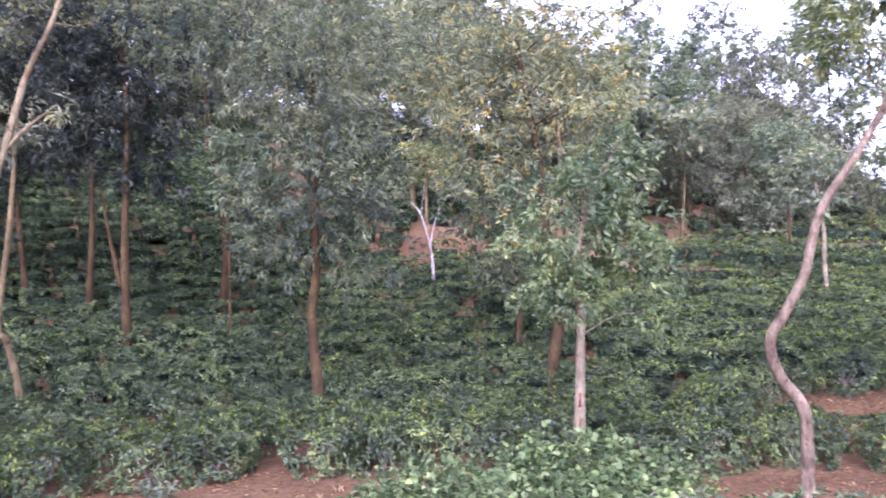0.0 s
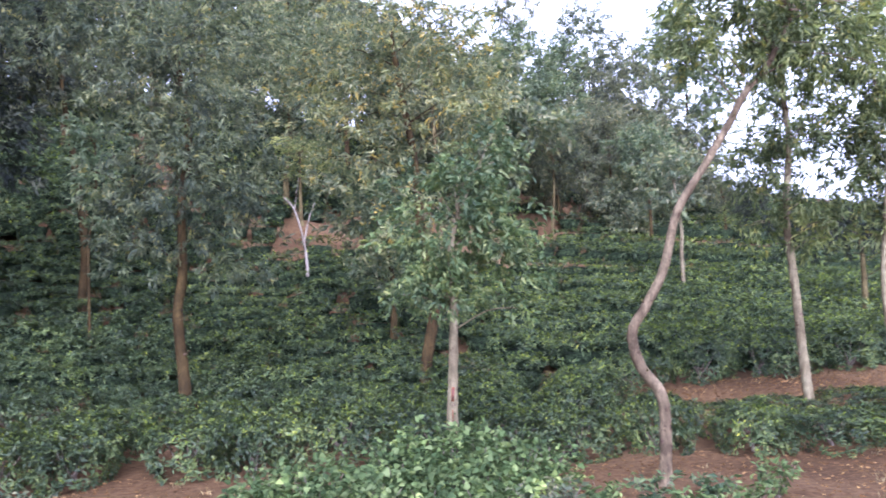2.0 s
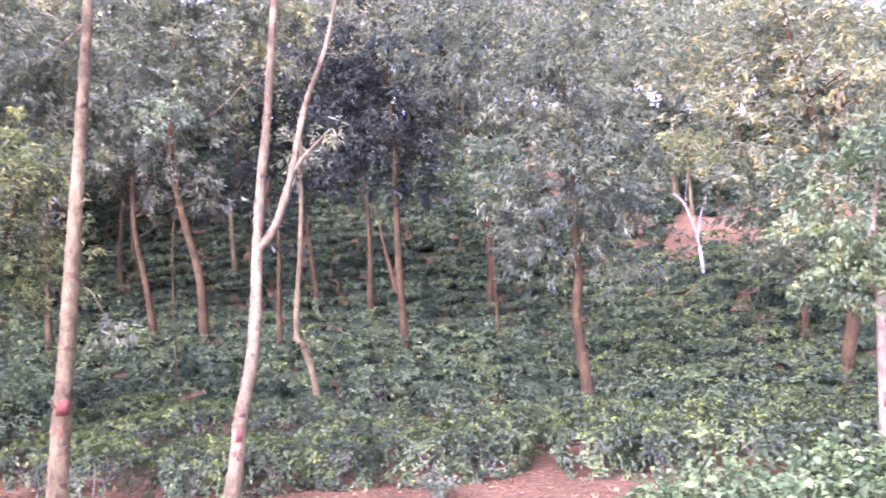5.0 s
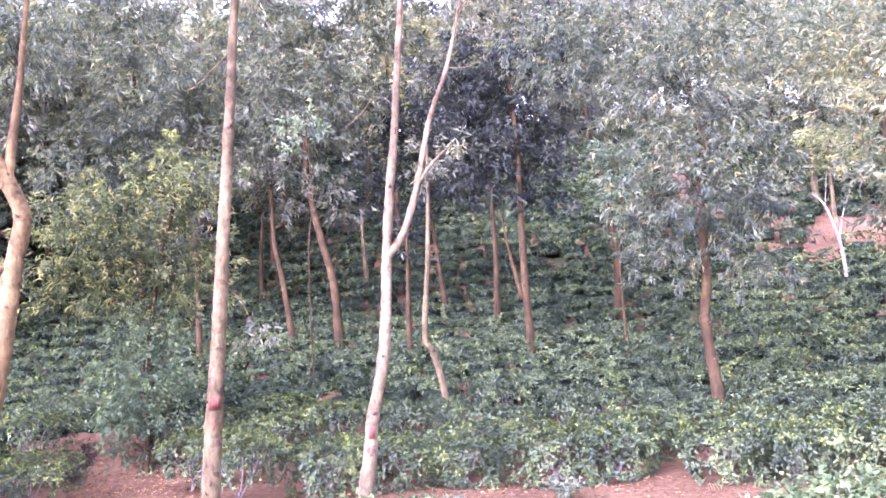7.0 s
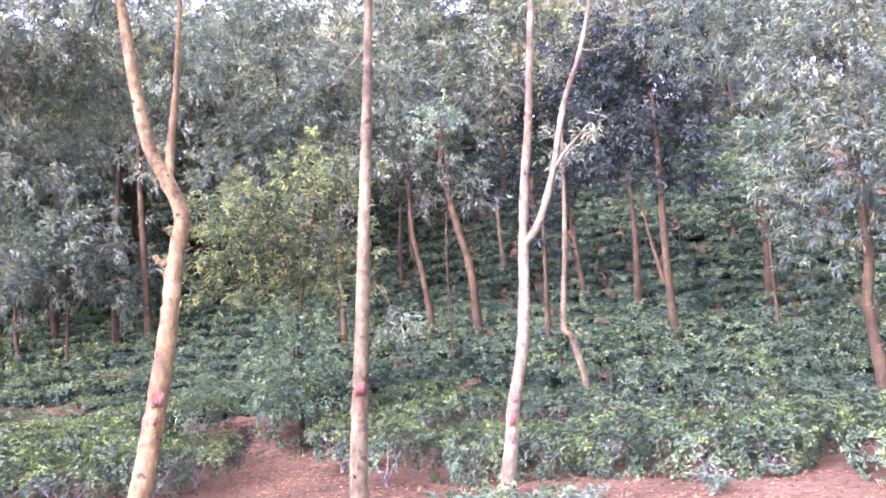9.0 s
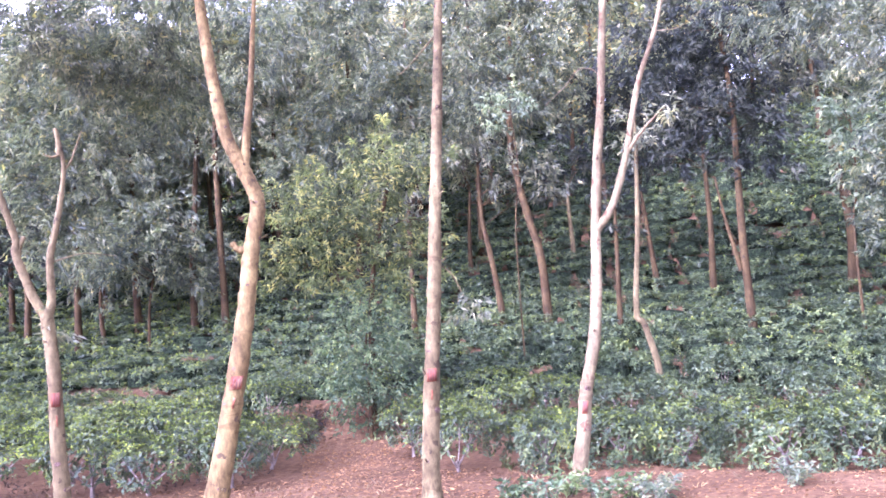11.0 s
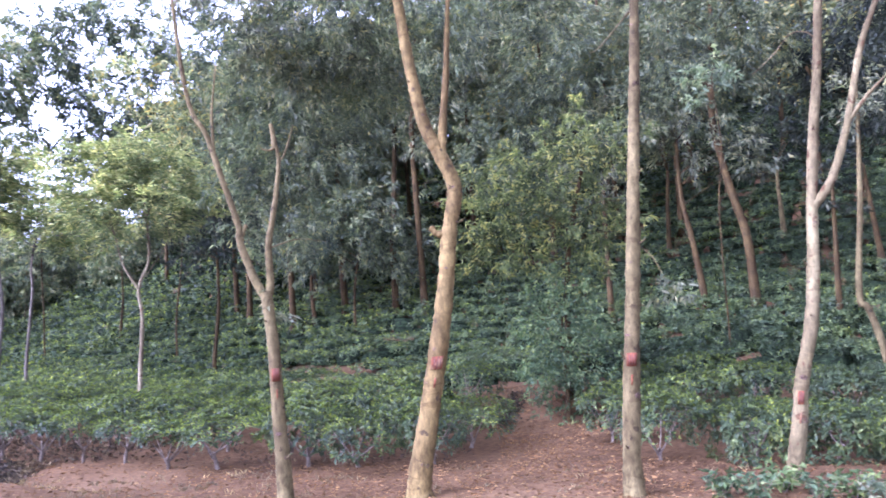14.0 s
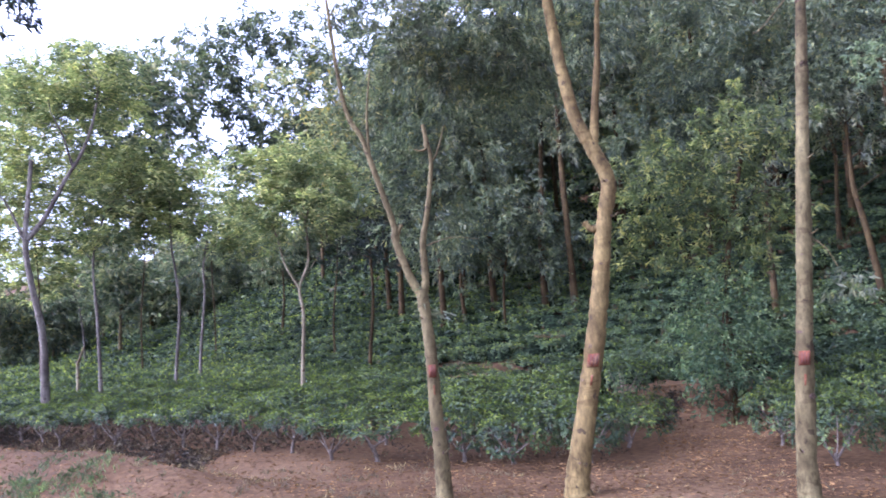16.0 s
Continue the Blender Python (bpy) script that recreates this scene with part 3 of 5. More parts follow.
def knot_mesh(rng):
    """A shallow eye-shaped branch scar with a raised lip."""
    vs, fs = [(0, 0, 0.1)], []
    for ring, (w, up) in enumerate(((0.35, 0.28), (0.7, 0.55), (1.0, 0.0))):
        for k in range(10):
            a = k * math.tau / 10
            vs.append((w * math.cos(a) * rng.uniform(0.9, 1.1), w * 0.62 * math.sin(a) * rng.uniform(0.85, 1.15), up - 0.35))
    for k in range(10):
        n = (k + 1) % 10
        fs.append((0, 1 + k, 1 + n))
        for ring in (0, 1):
            a, b = 1 + ring * 10, 11 + ring * 10
            fs += [(a + k, b + k, b + n), (a + k, b + n, a + n)]
    return mesh_of("knot", vs, fs, True)


KNOTS = [knot_mesh(tree_rng) for _ in range(4)]


def add_knots(root, trunk, r0, base, rng, slim):
    c = spline(trunk, 10)
    run = np.concatenate([[0], np.cumsum(np.linalg.norm(np.diff(c, axis=0), axis=1))])
    front = math.atan2(-base[1], -base[0])
    s = rng.uniform(0.3, 0.6)
    while s < run[-1] * 0.93:
        p = np.array([np.interp(s, run, c[:, k]) for k in range(3)])
        t = np.array([np.interp(s + 0.05, run, c[:, k]) for k in range(3)]) - p
        rad = r0 * (1 - (1 - slim) * (s / run[-1]) ** 0.85)
        a = front + rng.uniform(-1.2, 1.2)
        out = Vector((math.cos(a), math.sin(a), 0))
        up = Vector(t).normalized()
        out = (out - up * out.dot(up)).normalized()
        side = up.cross(out)
        w = rad * rng.uniform(0.22, 0.6)
        ob = part("knot", KNOTS[int(rng.integers(0, 4))], KNOT_BARK, root)
        m = Matrix((side, up, out)).transposed().to_4x4() @ Matrix.Diagonal((w, w * rng.uniform(0.6, 1.5), 0.028, 1))
        m.translation = Vector(p) + out * (rad * 0.985)
        ob.matrix_basis = m
        if rng.uniform() < 0.45:
            tip = Vector(p) + out * (rad + rng.uniform(0.02, 0.06)) + up * rng.uniform(0.01, 0.05)
            part("twig_stub", tube_mesh("twig_stub", [tube([Vector(p) + out * rad * 0.8, Vector(p) + out * (rad + 0.01), tip], 0.009, 0.005, 6, 3, 0, rng)]), BARKS["tan"], root)
        s += rng.uniform(0.12, 0.75)


def paint_tag(root, trunk, height, r0, base, half, slim):
    """A red painted band on the side towards the road, with worn dark strokes."""
    c = spline(trunk, 8)
    run = np.concatenate([[0], np.cumsum(np.linalg.norm(np.diff(c, axis=0), axis=1))])
    face = math.atan2(-base[1], -base[0])
    u = np.interp(height, c[:, 2], run) / run[-1]
    rad = r0 * (1 - (1 - slim) * u ** 0.85) * 1.04 + 0.005

    def patch(z0, z1, a0, a1, out):
        vs, fs = [], []
        n = 8
        for i in range(n + 1):
            a = face + a0 + (a1 - a0) * i / n
            for z in (z0, z1):
                mx, my = np.interp(height + z, c[:, 2], c[:, 0]), np.interp(height + z, c[:, 2], c[:, 1])
                for q in (rad + out, rad - 0.02):
                    vs.append((mx + q * math.cos(a), my + q * math.sin(a), height + z))
        for i in range(n):
            b = i * 4
            fs += [(b, b + 4, b + 6, b + 2), (b + 2, b + 6, b + 7, b + 3), (b + 1, b + 5, b + 4, b)]
        fs += [(0, 2, 3, 1), (n * 4, n * 4 + 1, n * 4 + 3, n * 4 + 2)]
        return mesh_of("tag", vs, fs)
    tag = part("paint_tag", patch(-0.058, 0.058, -half * 0.85, half * 0.75, 0.0), TAG_RED, root, "worn red painted band with dark strokes")
    for s, (z0, z1) in ((-0.36 * half, (-0.04, 0.045)), (0.02, (-0.045, 0.05)), (0.4 * half, (-0.04, 0.04))):
        part("stroke", patch(z0, z1, s - 0.05, s + 0.05, 0.002), TAG_PALE, tag, "dark worn paint bar")
    part("scrape", patch(-0.22, -0.13, -0.07, 0.1, 0.002), TAG_RED, root, "scraped patch of bark")


def tree(base, trunk, r0, lobes=(), limbs=(), kind="acacia", bark="tan", label="", mark=None, patch=0.75, fork=False, stubs=(), group="", category="tree", thick=(), slim=0.4, grain=1.0):
    rng = tree_rng
    far = math.hypot(*base)
    root = new("tree")
    root.location = (base[0], base[1], float(rise(*base)))
    sides, per = (14, 14) if far < 12 else (9, 5)
    bare = not lobes
    part("trunk", tube_mesh("trunk", [tube(trunk, r0, r0 * slim, sides, per, 0.35, rng, 0.03 if far < 12 else 0.015)]), BARKS[bark], root)
    for k, l in enumerate(limbs):
        r = r0 * (thick[k] if k < len(thick) else 0.55 if k == 0 and fork else 0.2)
        part("limb", tube_mesh("limb", [tube(l, r, r * 0.35, 8, 9 if far < 12 else 5, 0, rng, 0.04)]), BARKS[bark], root)
    if lobes:
        (v, f), centres = crown_leaves(lobes, kind, max(0.8, far / 13 * grain), rng)
        part("crown", mesh_of("crown", v, f), LEAVES[kind], root)
        stem = np.vstack([spline(trunk, 5)] + [spline(l, 4) for l in limbs])
        twigs = []
        for c in centres[rng.permutation(len(centres))[: min(34 if far < 12 else 18 if far < 30 else 6, len(centres) // 5 + 3)]]:
            low = stem[(stem[:, 2] < c[2] - 0.1) & (stem[:, 2] > 0.7 * stem[:, 2].max())]
            low = low if len(low) else stem
            s = low[np.argmin(np.linalg.norm(low - c, axis=1) + 0.3 * np.abs(low[:, 2] - c[2] + 0.5))]
            mid = (s + c) / 2 + np.array([0, 0, 0.12]) * np.linalg.norm(c - s) + rng.normal(0, 0.04, 3)
            if np.linalg.norm(c - s) < (1.1 if far < 12 else 2.2):
                twigs.append(tube([s, mid, c], r0 * 0.09 + 0.003, 0.003, 4, 3, 0, rng))
        if twigs:
            tagged(part("branchwork", tube_mesh("branchwork", twigs), BARKS[bark], root), kind="stuff")
    for l in stubs:
        part("broken_stub", tube_mesh("broken_stub", [tube(l, r0 * 0.36, r0 * 0.26, 9, 7, 0, rng, 0.09)]), BARKS[bark], root)
    if far < 12 and r0 > 0.045:
        add_knots(root, trunk, r0, base, rng, slim)
    if mark:
        paint_tag(root, trunk, mark, r0, base, patch, slim)
    return tagged(root, label, category, group)


def verge_tree(*a, **k):
    return tree(*a, **k, group="trees along the verge")


def field_tree(*a, **k):
    return tree(*a, **k, group="trees in the tea field")


def valley_tree(*a, **k):
    return tree(*a, **k, group="shade trees on the flat tea")


def ridge_tree(*a, **k):
    return tree(*a, **k, group="trees on the ridge", grain=0.62)


verge_tree((4.05, 5.71), [(0, 0, -0.08), (0.02, -0.01, 0.61), (0.04, -0.03, 1.14), (0.06, -0.05, 1.74), (0.05, -0.04, 2.05), (0.09, -0.07, 2.3)], 0.062, lobes=[(0.09, -0.07, 2.27, 0.65, 0.63), (-0.21, 0.16, 1.92, 0.31, 0.34), (0.38, -0.29, 1.9, 0.36, 0.39), (0.31, -0.24, 2.82, 0.29, 0.29), (0.01, -0.01, 1.72, 0.34, 0.24)], kind="fine", bark="pale", mark=0.86, patch=0.32, label="young pale-barked tree with a dense leafy bright green crown")
verge_tree((5.65, 4.79), [(0, 0, -0.08), (0.02, -0.03, 0.44), (0.01, -0.01, 0.78), (-0.09, 0.12, 1.03), (-0.13, 0.16, 1.32), (-0.05, 0.06, 1.55), (0.05, -0.07, 1.86), (0.14, -0.18, 2.36), (0.29, -0.37, 2.74), (0.43, -0.55, 3.1), (0.52, -0.67, 3.36), (0.66, -0.84, 3.63), (0.77, -0.99, 4.01)], 0.058, lobes=[(0.41, -0.53, 3.93, 0.54, 0.35), (0.67, -0.86, 3.93, 0.43, 0.43), (1.4, -0.98, 3.97, 0.52, 0.46), (0.6, -0.77, 4.49, 0.83, 0.39), (0.28, -0.36, 3.65, 0.27, 0.21)], kind="verge", bark="patchy", label="crooked S-bent acacia with patchy brown bark and thin drooping crown")
verge_tree((8.87, 5.25), [(0, 0, -0.08), (0, 0, 0.08), (-0.02, 0.04, 0.76), (-0.05, 0.08, 1.69), (-0.07, 0.12, 2.36), (-0.06, 0.1, 2.76), (-0.03, 0.05, 3.36), (-0.05, 0.09, 4.19), (-0.02, 0.03, 4.93)], 0.062, lobes=[(-0.04, 0.06, 3.6, 0.69, 0.62), (-0.22, 0.39, 3.13, 0.36, 0.44), (0.14, -0.25, 2.86, 0.54, 0.61), (-0.2, 0.37, 2.41, 0.32, 0.36), (0.12, -0.22, 2.17, 0.4, 0.25), (0.12, -0.21, 4.27, 0.67, 0.59), (-0.09, 0.17, 4.27, 0.45, 0.45), (0.1, -0.19, 4.89, 0.68, 0.45)], kind="verge", bark="pale", label="slim pale-barked acacia with drooping sickle leaves")
verge_tree((9.18, 4.45), [(0, 0, -0.08), (0, 0, 0.15), (0, 0, 0.8), (-0.01, 0.03, 1.68), (0.02, -0.05, 2.63), (0.05, -0.11, 3.45)], 0.050, lobes=[(0.03, -0.08, 4.17, 0.51, 0.66), (-0.04, 0.08, 3.15, 0.36, 0.43), (0.06, -0.14, 2.49, 0.32, 0.43), (0.18, -0.4, 3.53, 0.51, 0.65), (0.27, -0.6, 2.76, 0.43, 0.57), (-0.07, 0.16, 3.68, 0.44, 0.51), (0.09, -0.21, 4.72, 0.59, 0.45), (0.1, -0.22, 3.05, 0.43, 0.43)], limbs=[[(0.05, -0.11, 3.45), (0.01, -0.03, 3.72), (-0.01, 0.02, 4.18)], [(0.05, -0.11, 3.45), (0.12, -0.27, 3.87), (0.16, -0.35, 4.43)]], kind="verge", fork=True, bark="pale", label="slim pale-barked acacia at the bend of the verge")
verge_tree((-0.88, 7.75), [(0, 0, -0.08), (0, 0, 0.09), (0.08, 0.01, 0.56), (0.12, 0.01, 0.87), (0.24, 0.03, 1.39), (0.3, 0.03, 1.93), (0.33, 0.04, 2.39), (0.4, 0.05, 3.09), (0.47, 0.05, 3.59), (0.55, 0.06, 4.4), (0.62, 0.07, 5.1)], 0.072, lobes=[(1.16, 0.13, 3.4, 0.12, 0.12), (1.19, 0.14, 4.92, 0.24, 0.24)], limbs=[[(0.33, 0.04, 2.38), (0.51, 0.06, 2.63), (0.67, 0.08, 3.1), (0.83, 0.09, 3.75), (1.03, 0.12, 4.27), (1.17, 0.13, 4.8), (1.24, 0.14, 5.21)], [(0.67, 0.08, 3.1), (0.83, 0.09, 3.3), (1.07, 0.12, 3.53)], [(0.49, 0.06, 3.88), (0.41, 0.05, 3.96), (0.28, 0.03, 3.96), (0.14, 0.02, 3.81), (-0.06, -0.01, 3.64)], [(1.11, 0.13, 4.53), (1.37, 0.16, 4.66), (1.64, 0.19, 4.74), (1.88, 0.21, 4.83)], [(1.03, 0.12, 4.27), (1.26, 0.14, 4.28), (1.49, 0.17, 4.42)]], kind="acacia", fork=True, thick=(0.6, 0.34, 0.1, 0.07, 0.07), bark="white", mark=0.74, patch=0.5, label="forked nearly bare tree with whitish bark")
verge_tree((-2.11, 7.04), [(0, 0, -0.08), (0, 0, 0.33), (0.05, 0.02, 1.09), (0.12, 0.04, 1.91), (0.18, 0.05, 2.71), (0.21, 0.06, 3.07), (0.27, 0.08, 3.85), (0.33, 0.1, 4.7), (0.39, 0.12, 5.14)], 0.087, lobes=[(0.45, 0.13, 1.74, 0.06, 0.09), (0.37, 0.11, 5.2, 0.69, 0.34)], limbs=[[(0.14, 0.04, 2.19), (0.29, 0.09, 2.05), (0.42, 0.12, 1.75)], [(0.3, 0.09, 4.33), (0, 0, 4), (-0.09, -0.03, 3.94)]], kind="acacia", thick=(0.08, 0.12), bark="tan", mark=1.17, label="straight tan tree with a red painted tag")
verge_tree((-3.89, 6.41), [(0, 0, -0.08), (0, 0, 0.17), (0.16, 0.1, 1.08), (0.27, 0.16, 1.77), (0.34, 0.2, 2.38), (0.4, 0.24, 2.79), (0.3, 0.18, 3.11), (0.18, 0.11, 3.43), (0.09, 0.06, 4), (0.03, 0.02, 4.59), (0, 0, 5.02)], 0.108, lobes=[(-0.06, -0.04, 5.07, 0.87, 0.46), (-1.62, 1.36, 5.02, 0.92, 0.64), (-2.49, 1.3, 4.6, 0.95, 0.73), (-2.32, 1.64, 3.71, 0.73, 0.58), (-3.27, 1.53, 3.59, 0.61, 0.61), (-0.3, 1.57, 5.08, 0.61, 0.47), (-1.76, 2.21, 4.6, 0.68, 0.6), (-2.97, 1.72, 2.9, 0.67, 0.45)], limbs=[[(0.31, 0.18, 3.08), (0.34, 0.2, 3.43), (0.39, 0.23, 3.91), (0.42, 0.25, 4.39), (0.46, 0.28, 4.94)]], stubs=[[(0.33, 0.2, 2.38), (0.25, 0.15, 2.37), (0.19, 0.12, 2.43)]], kind="deep", thick=(0.42,), bark="yellow", mark=1.19, label="stout leaning tan tree with a red painted tag")
verge_tree((-4.99, 5.86), [(0, 0, -0.08), (-0.01, -0.01, 0.46), (-0.03, -0.02, 0.77), (-0.04, -0.03, 1.28), (-0.05, -0.05, 1.6), (-0.08, -0.07, 1.93)], 0.074, lobes=[(-0.05, -0.04, 1.7, 0.06, 0.1), (-1.09, 0.13, 5.19, 0.52, 0.39), (-0.25, 0.45, 3.47, 0.23, 0.14), (-0.83, 1.65, 4.78, 0.7, 0.63), (-1.03, 1.1, 5.02, 0.55, 0.61), (-0.57, 2.39, 5.2, 0.81, 0.66)], limbs=[[(-0.08, -0.06, 1.86), (-0.15, -0.12, 2.03), (-0.21, -0.17, 2.24), (-0.25, -0.21, 2.42), (-0.25, -0.21, 2.54), (-0.31, -0.26, 2.81), (-0.36, -0.3, 3.02), (-0.41, -0.34, 3.23), (-0.46, -0.38, 3.43), (-0.55, -0.46, 3.65), (-0.61, -0.51, 4.09), (-0.67, -0.55, 4.8)], [(-0.08, -0.06, 1.86), (-0.05, -0.04, 1.99), (-0.05, -0.04, 2.18), (-0.05, -0.04, 2.39), (0, 0, 2.71), (0.04, 0.04, 3.13), (0.03, 0.02, 3.33), (0, 0, 3.51)], [(-0.41, -0.34, 3.23), (-0.41, -0.34, 3.46), (-0.41, -0.34, 3.65), (-0.37, -0.31, 4.08)], [(0.04, 0.04, 3.14), (0.09, 0.08, 3.24), (0.16, 0.13, 3.5)], [(0.03, 0.03, 3.29), (-0.02, -0.02, 3.26), (-0.08, -0.06, 3.28)], [(-0.04, -0.04, 2.34), (0.16, 0.13, 2.41), (0.36, 0.3, 2.38)]], stubs=[[(-0.24, -0.2, 2.4), (-0.23, -0.19, 2.48), (-0.2, -0.17, 2.56)], [(0.02, 0.02, 3.28), (0.01, 0.01, 3.41), (0, 0, 3.51)]], kind="acacia", thick=(0.56, 0.56, 0.26, 0.16, 0.22, 0.1), slim=0.68, bark="tan", mark=1.17, label="pollarded Y-shaped tree with rough bark and a red tag")
field_tree((3.42, 10.53), [(0, 0, -0.08), (0, 0, 0.55), (-0.07, 0.02, 1.53), (-0.01, 0, 2.03), (0, 0, 3.05), (0.09, -0.03, 3.79), (0.0, 0.1, 5.0)], 0.085, lobes=[(0.3, 0.2, 5.3, 1.1, 0.8), (-0.95, 0.4, 5.2, 0.9, 0.75), (-1.6, 0.9, 5.7, 0.9, 0.6), (-0.08, -0.45, 3.3, 1.0, 1.0), (-0.3, -0.4, 4.35, 0.95, 0.79), (-0.5, 0.17, 2.26, 0.46, 0.35), (0.67, -0.22, 2.31, 0.46, 0.46), (0.75, -0.25, 3.21, 0.54, 0.62), (-0.62, 0.21, 2.83, 0.39, 0.62)], limbs=[[(-0.03, 0.01, 2.11), (-0.41, 0.14, 2.62), (-0.5, 0.17, 2.83)]], kind="deep", bark="orange", label="field acacia with an orange-brown trunk and low drooping crown")
field_tree((6.91, 10.14), [(0, 0, -0.08), (0, 0, 0.55), (0.13, -0.09, 1.51), (0, 0, 2.54), (-0.04, 0.03, 3.49), (-0.19, 0.13, 4.71), (-0.31, 0.22, 5.68)], 0.100, lobes=[(-0.12, 0.08, 4.71, 1.32, 1.15), (-0.64, 0.44, 3.68, 0.78, 0.78), (0.66, -0.46, 4.69, 0.71, 0.97), (-1.03, 0.72, 5, 0.89, 0.89), (-0.02, 0.01, 5.94, 1.45, 0.82), (-0.17, 0.12, 2.81, 0.69, 0.51)], kind="flower", bark="orange", label="leaning acacia with a wide yellow-flowering crown")
field_tree((7.83, 12.44), [(0, 0, -0.08), (0, 0, 0.55), (0.03, -0.02, 1.2), (-0.08, 0.05, 2.23)], 0.080, lobes=[(-0.18, 0.11, 1.72, 0.41, 0.61), (-0.49, 0.31, 2.96, 0.72, 0.83)], kind="broad", bark="orange", label="small field tree half hidden by leaves")
field_tree((3.78, 17.84), [(0, 0, -0.08), (0, 0, 0.55), (0.05, -0.01, 1.66), (-0.12, 0.03, 3.28), (-0.27, 0.06, 4.38), (-0.36, 0.08, 5.48), (-0.5, 0.0, 7.4)], 0.095, lobes=[(1.5, -0.5, 4.9, 1.0, 0.8), (-2.3, -0.6, 6.9, 1.4, 0.9), (-1.2, 0.0, 7.9, 1.5, 0.9), (0.6, -0.3, 7.6, 1.4, 0.9), (-3.2, -1.2, 7.6, 1.3, 0.8), (-0.36, 0.08, 5.36, 1.45, 1.25), (-0.96, 0.21, 5.88, 1.46, 1.06), (0.36, -0.08, 6.27, 1.2, 0.93), (1.4, -0.5, 5.10, 0.9, 0.8)], limbs=[[(0.61, -0.13, 4.56), (0.35, -0.08, 5.19), (-0.06, 0.01, 5.63)]], kind="acacia", bark="orange", label="tall acacia with an orange trunk and grey-green crown")
field_tree((8.6, 17.3), [(0, 0, -0.08), (0, 0, 0.55), (-0.05, 0.03, 1.22), (-0.23, 0.12, 2), (-0.45, 0.23, 2.32)], 0.045, limbs=[[(-0.05, 0.03, 1.22), (0.05, -0.02, 1.74), (0.19, -0.1, 2.19)], [(-0.23, 0.12, 2), (-0.14, 0.07, 2.77)]], kind="acacia", fork=True, bark="bleached", label="thin white forked dead sapling")
field_tree((17.64, 13.57), [(0, 0, -0.08), (0, 0, 0.55), (0, 0, 1.27), (0.01, -0.02, 1.87), (-0.06, 0.08, 3.09)], 0.075, lobes=[(-0.14, 0.19, 3.25, 0.78, 0.78)], kind="broad", bark="pale", label="thin pale tree on the tea slope")
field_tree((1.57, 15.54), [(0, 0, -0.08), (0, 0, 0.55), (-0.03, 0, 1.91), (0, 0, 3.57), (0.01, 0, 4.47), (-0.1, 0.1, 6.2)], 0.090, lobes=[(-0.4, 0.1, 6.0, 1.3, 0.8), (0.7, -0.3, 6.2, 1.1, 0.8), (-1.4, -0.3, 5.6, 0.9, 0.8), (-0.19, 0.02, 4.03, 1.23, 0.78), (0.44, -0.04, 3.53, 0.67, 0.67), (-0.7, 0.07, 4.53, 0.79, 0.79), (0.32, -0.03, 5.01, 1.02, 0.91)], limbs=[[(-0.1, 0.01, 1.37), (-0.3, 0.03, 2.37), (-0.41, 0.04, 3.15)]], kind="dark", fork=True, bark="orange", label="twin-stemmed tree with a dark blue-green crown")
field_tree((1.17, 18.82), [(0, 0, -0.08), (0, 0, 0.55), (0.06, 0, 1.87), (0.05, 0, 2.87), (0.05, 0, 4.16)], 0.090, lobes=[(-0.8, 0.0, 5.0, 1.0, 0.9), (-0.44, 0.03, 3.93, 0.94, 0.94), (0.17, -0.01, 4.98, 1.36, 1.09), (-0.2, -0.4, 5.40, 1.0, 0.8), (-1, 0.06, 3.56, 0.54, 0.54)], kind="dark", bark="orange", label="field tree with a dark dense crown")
field_tree((-0.11, 12.36), [(0, 0, -0.08), (0, 0, 0.55), (-0.15, 0, 1.2), (-0.25, 0, 1.42), (-0.13, 0, 2.67), (-0.07, 0, 3.64), (-0.04, 0, 4.35)], 0.060, lobes=[(0.03, 0, 4.08, 0.35, 0.35)], kind="acacia", bark="tan", label="thin crooked sapling with a bent foot")
field_tree((-0.79, 16.34), [(0, 0, -0.08), (0, 0, 0.55), (0.04, 0, 1.8), (0.08, 0, 2.96)], 0.070, lobes=[(0.07, 0, 2.73, 0.4, 0.69)], kind="dark", bark="orange", label="slender field tree with an orange trunk")
field_tree((-2.37, 17.56), [(0, 0, -0.08), (0, 0, 0.55), (-0.06, -0.01, 1.78), (-0.26, -0.04, 2.66), (-0.41, -0.06, 3.42), (-0.54, -0.07, 4.56), (-0.35, 0.0, 7.32)], 0.110, lobes=[(-0.65, -0.09, 4.94, 1.15, 0.9), (0.14, 0.02, 6.08, 1.17, 1.04), (-1.35, -0.18, 5.73, 1.04, 1.04), (0.0, 0.2, 7.22, 1.35, 0.9), (-1.2, 0.1, 7.52, 1.3, 0.9), (0.1, -0.2, 8.52, 1.3, 0.9), (1.4, -0.1, 7.82, 1.1, 0.9)], kind="deep", bark="orange", label="leaning acacia with a deep green crown")
field_tree((-3.42, 17.77), [(0, 0, -0.08), (0, 0, 0.55), (-0.15, -0.03, 1.76), (-0.3, -0.06, 2.71), (-0.31, -0.06, 3.92)], 0.090, lobes=[(-0.31, -0.06, 3.92, 0.9, 0.9), (1.14, 0.22, 3.36, 0.64, 0.64)], kind="acacia", bark="orange", label="leaning field acacia with an orange trunk")
field_tree((-5.39, 17.51), [(0, 0, -0.08), (0, 0, 0.55), (0, 0, 1.43), (0.04, 0.01, 2.54)], 0.080, lobes=[(-0.16, -0.05, 3.67, 0.78, 1.17)], kind="acacia", bark="orange", label="field tree standing in the tea behind the sapling")
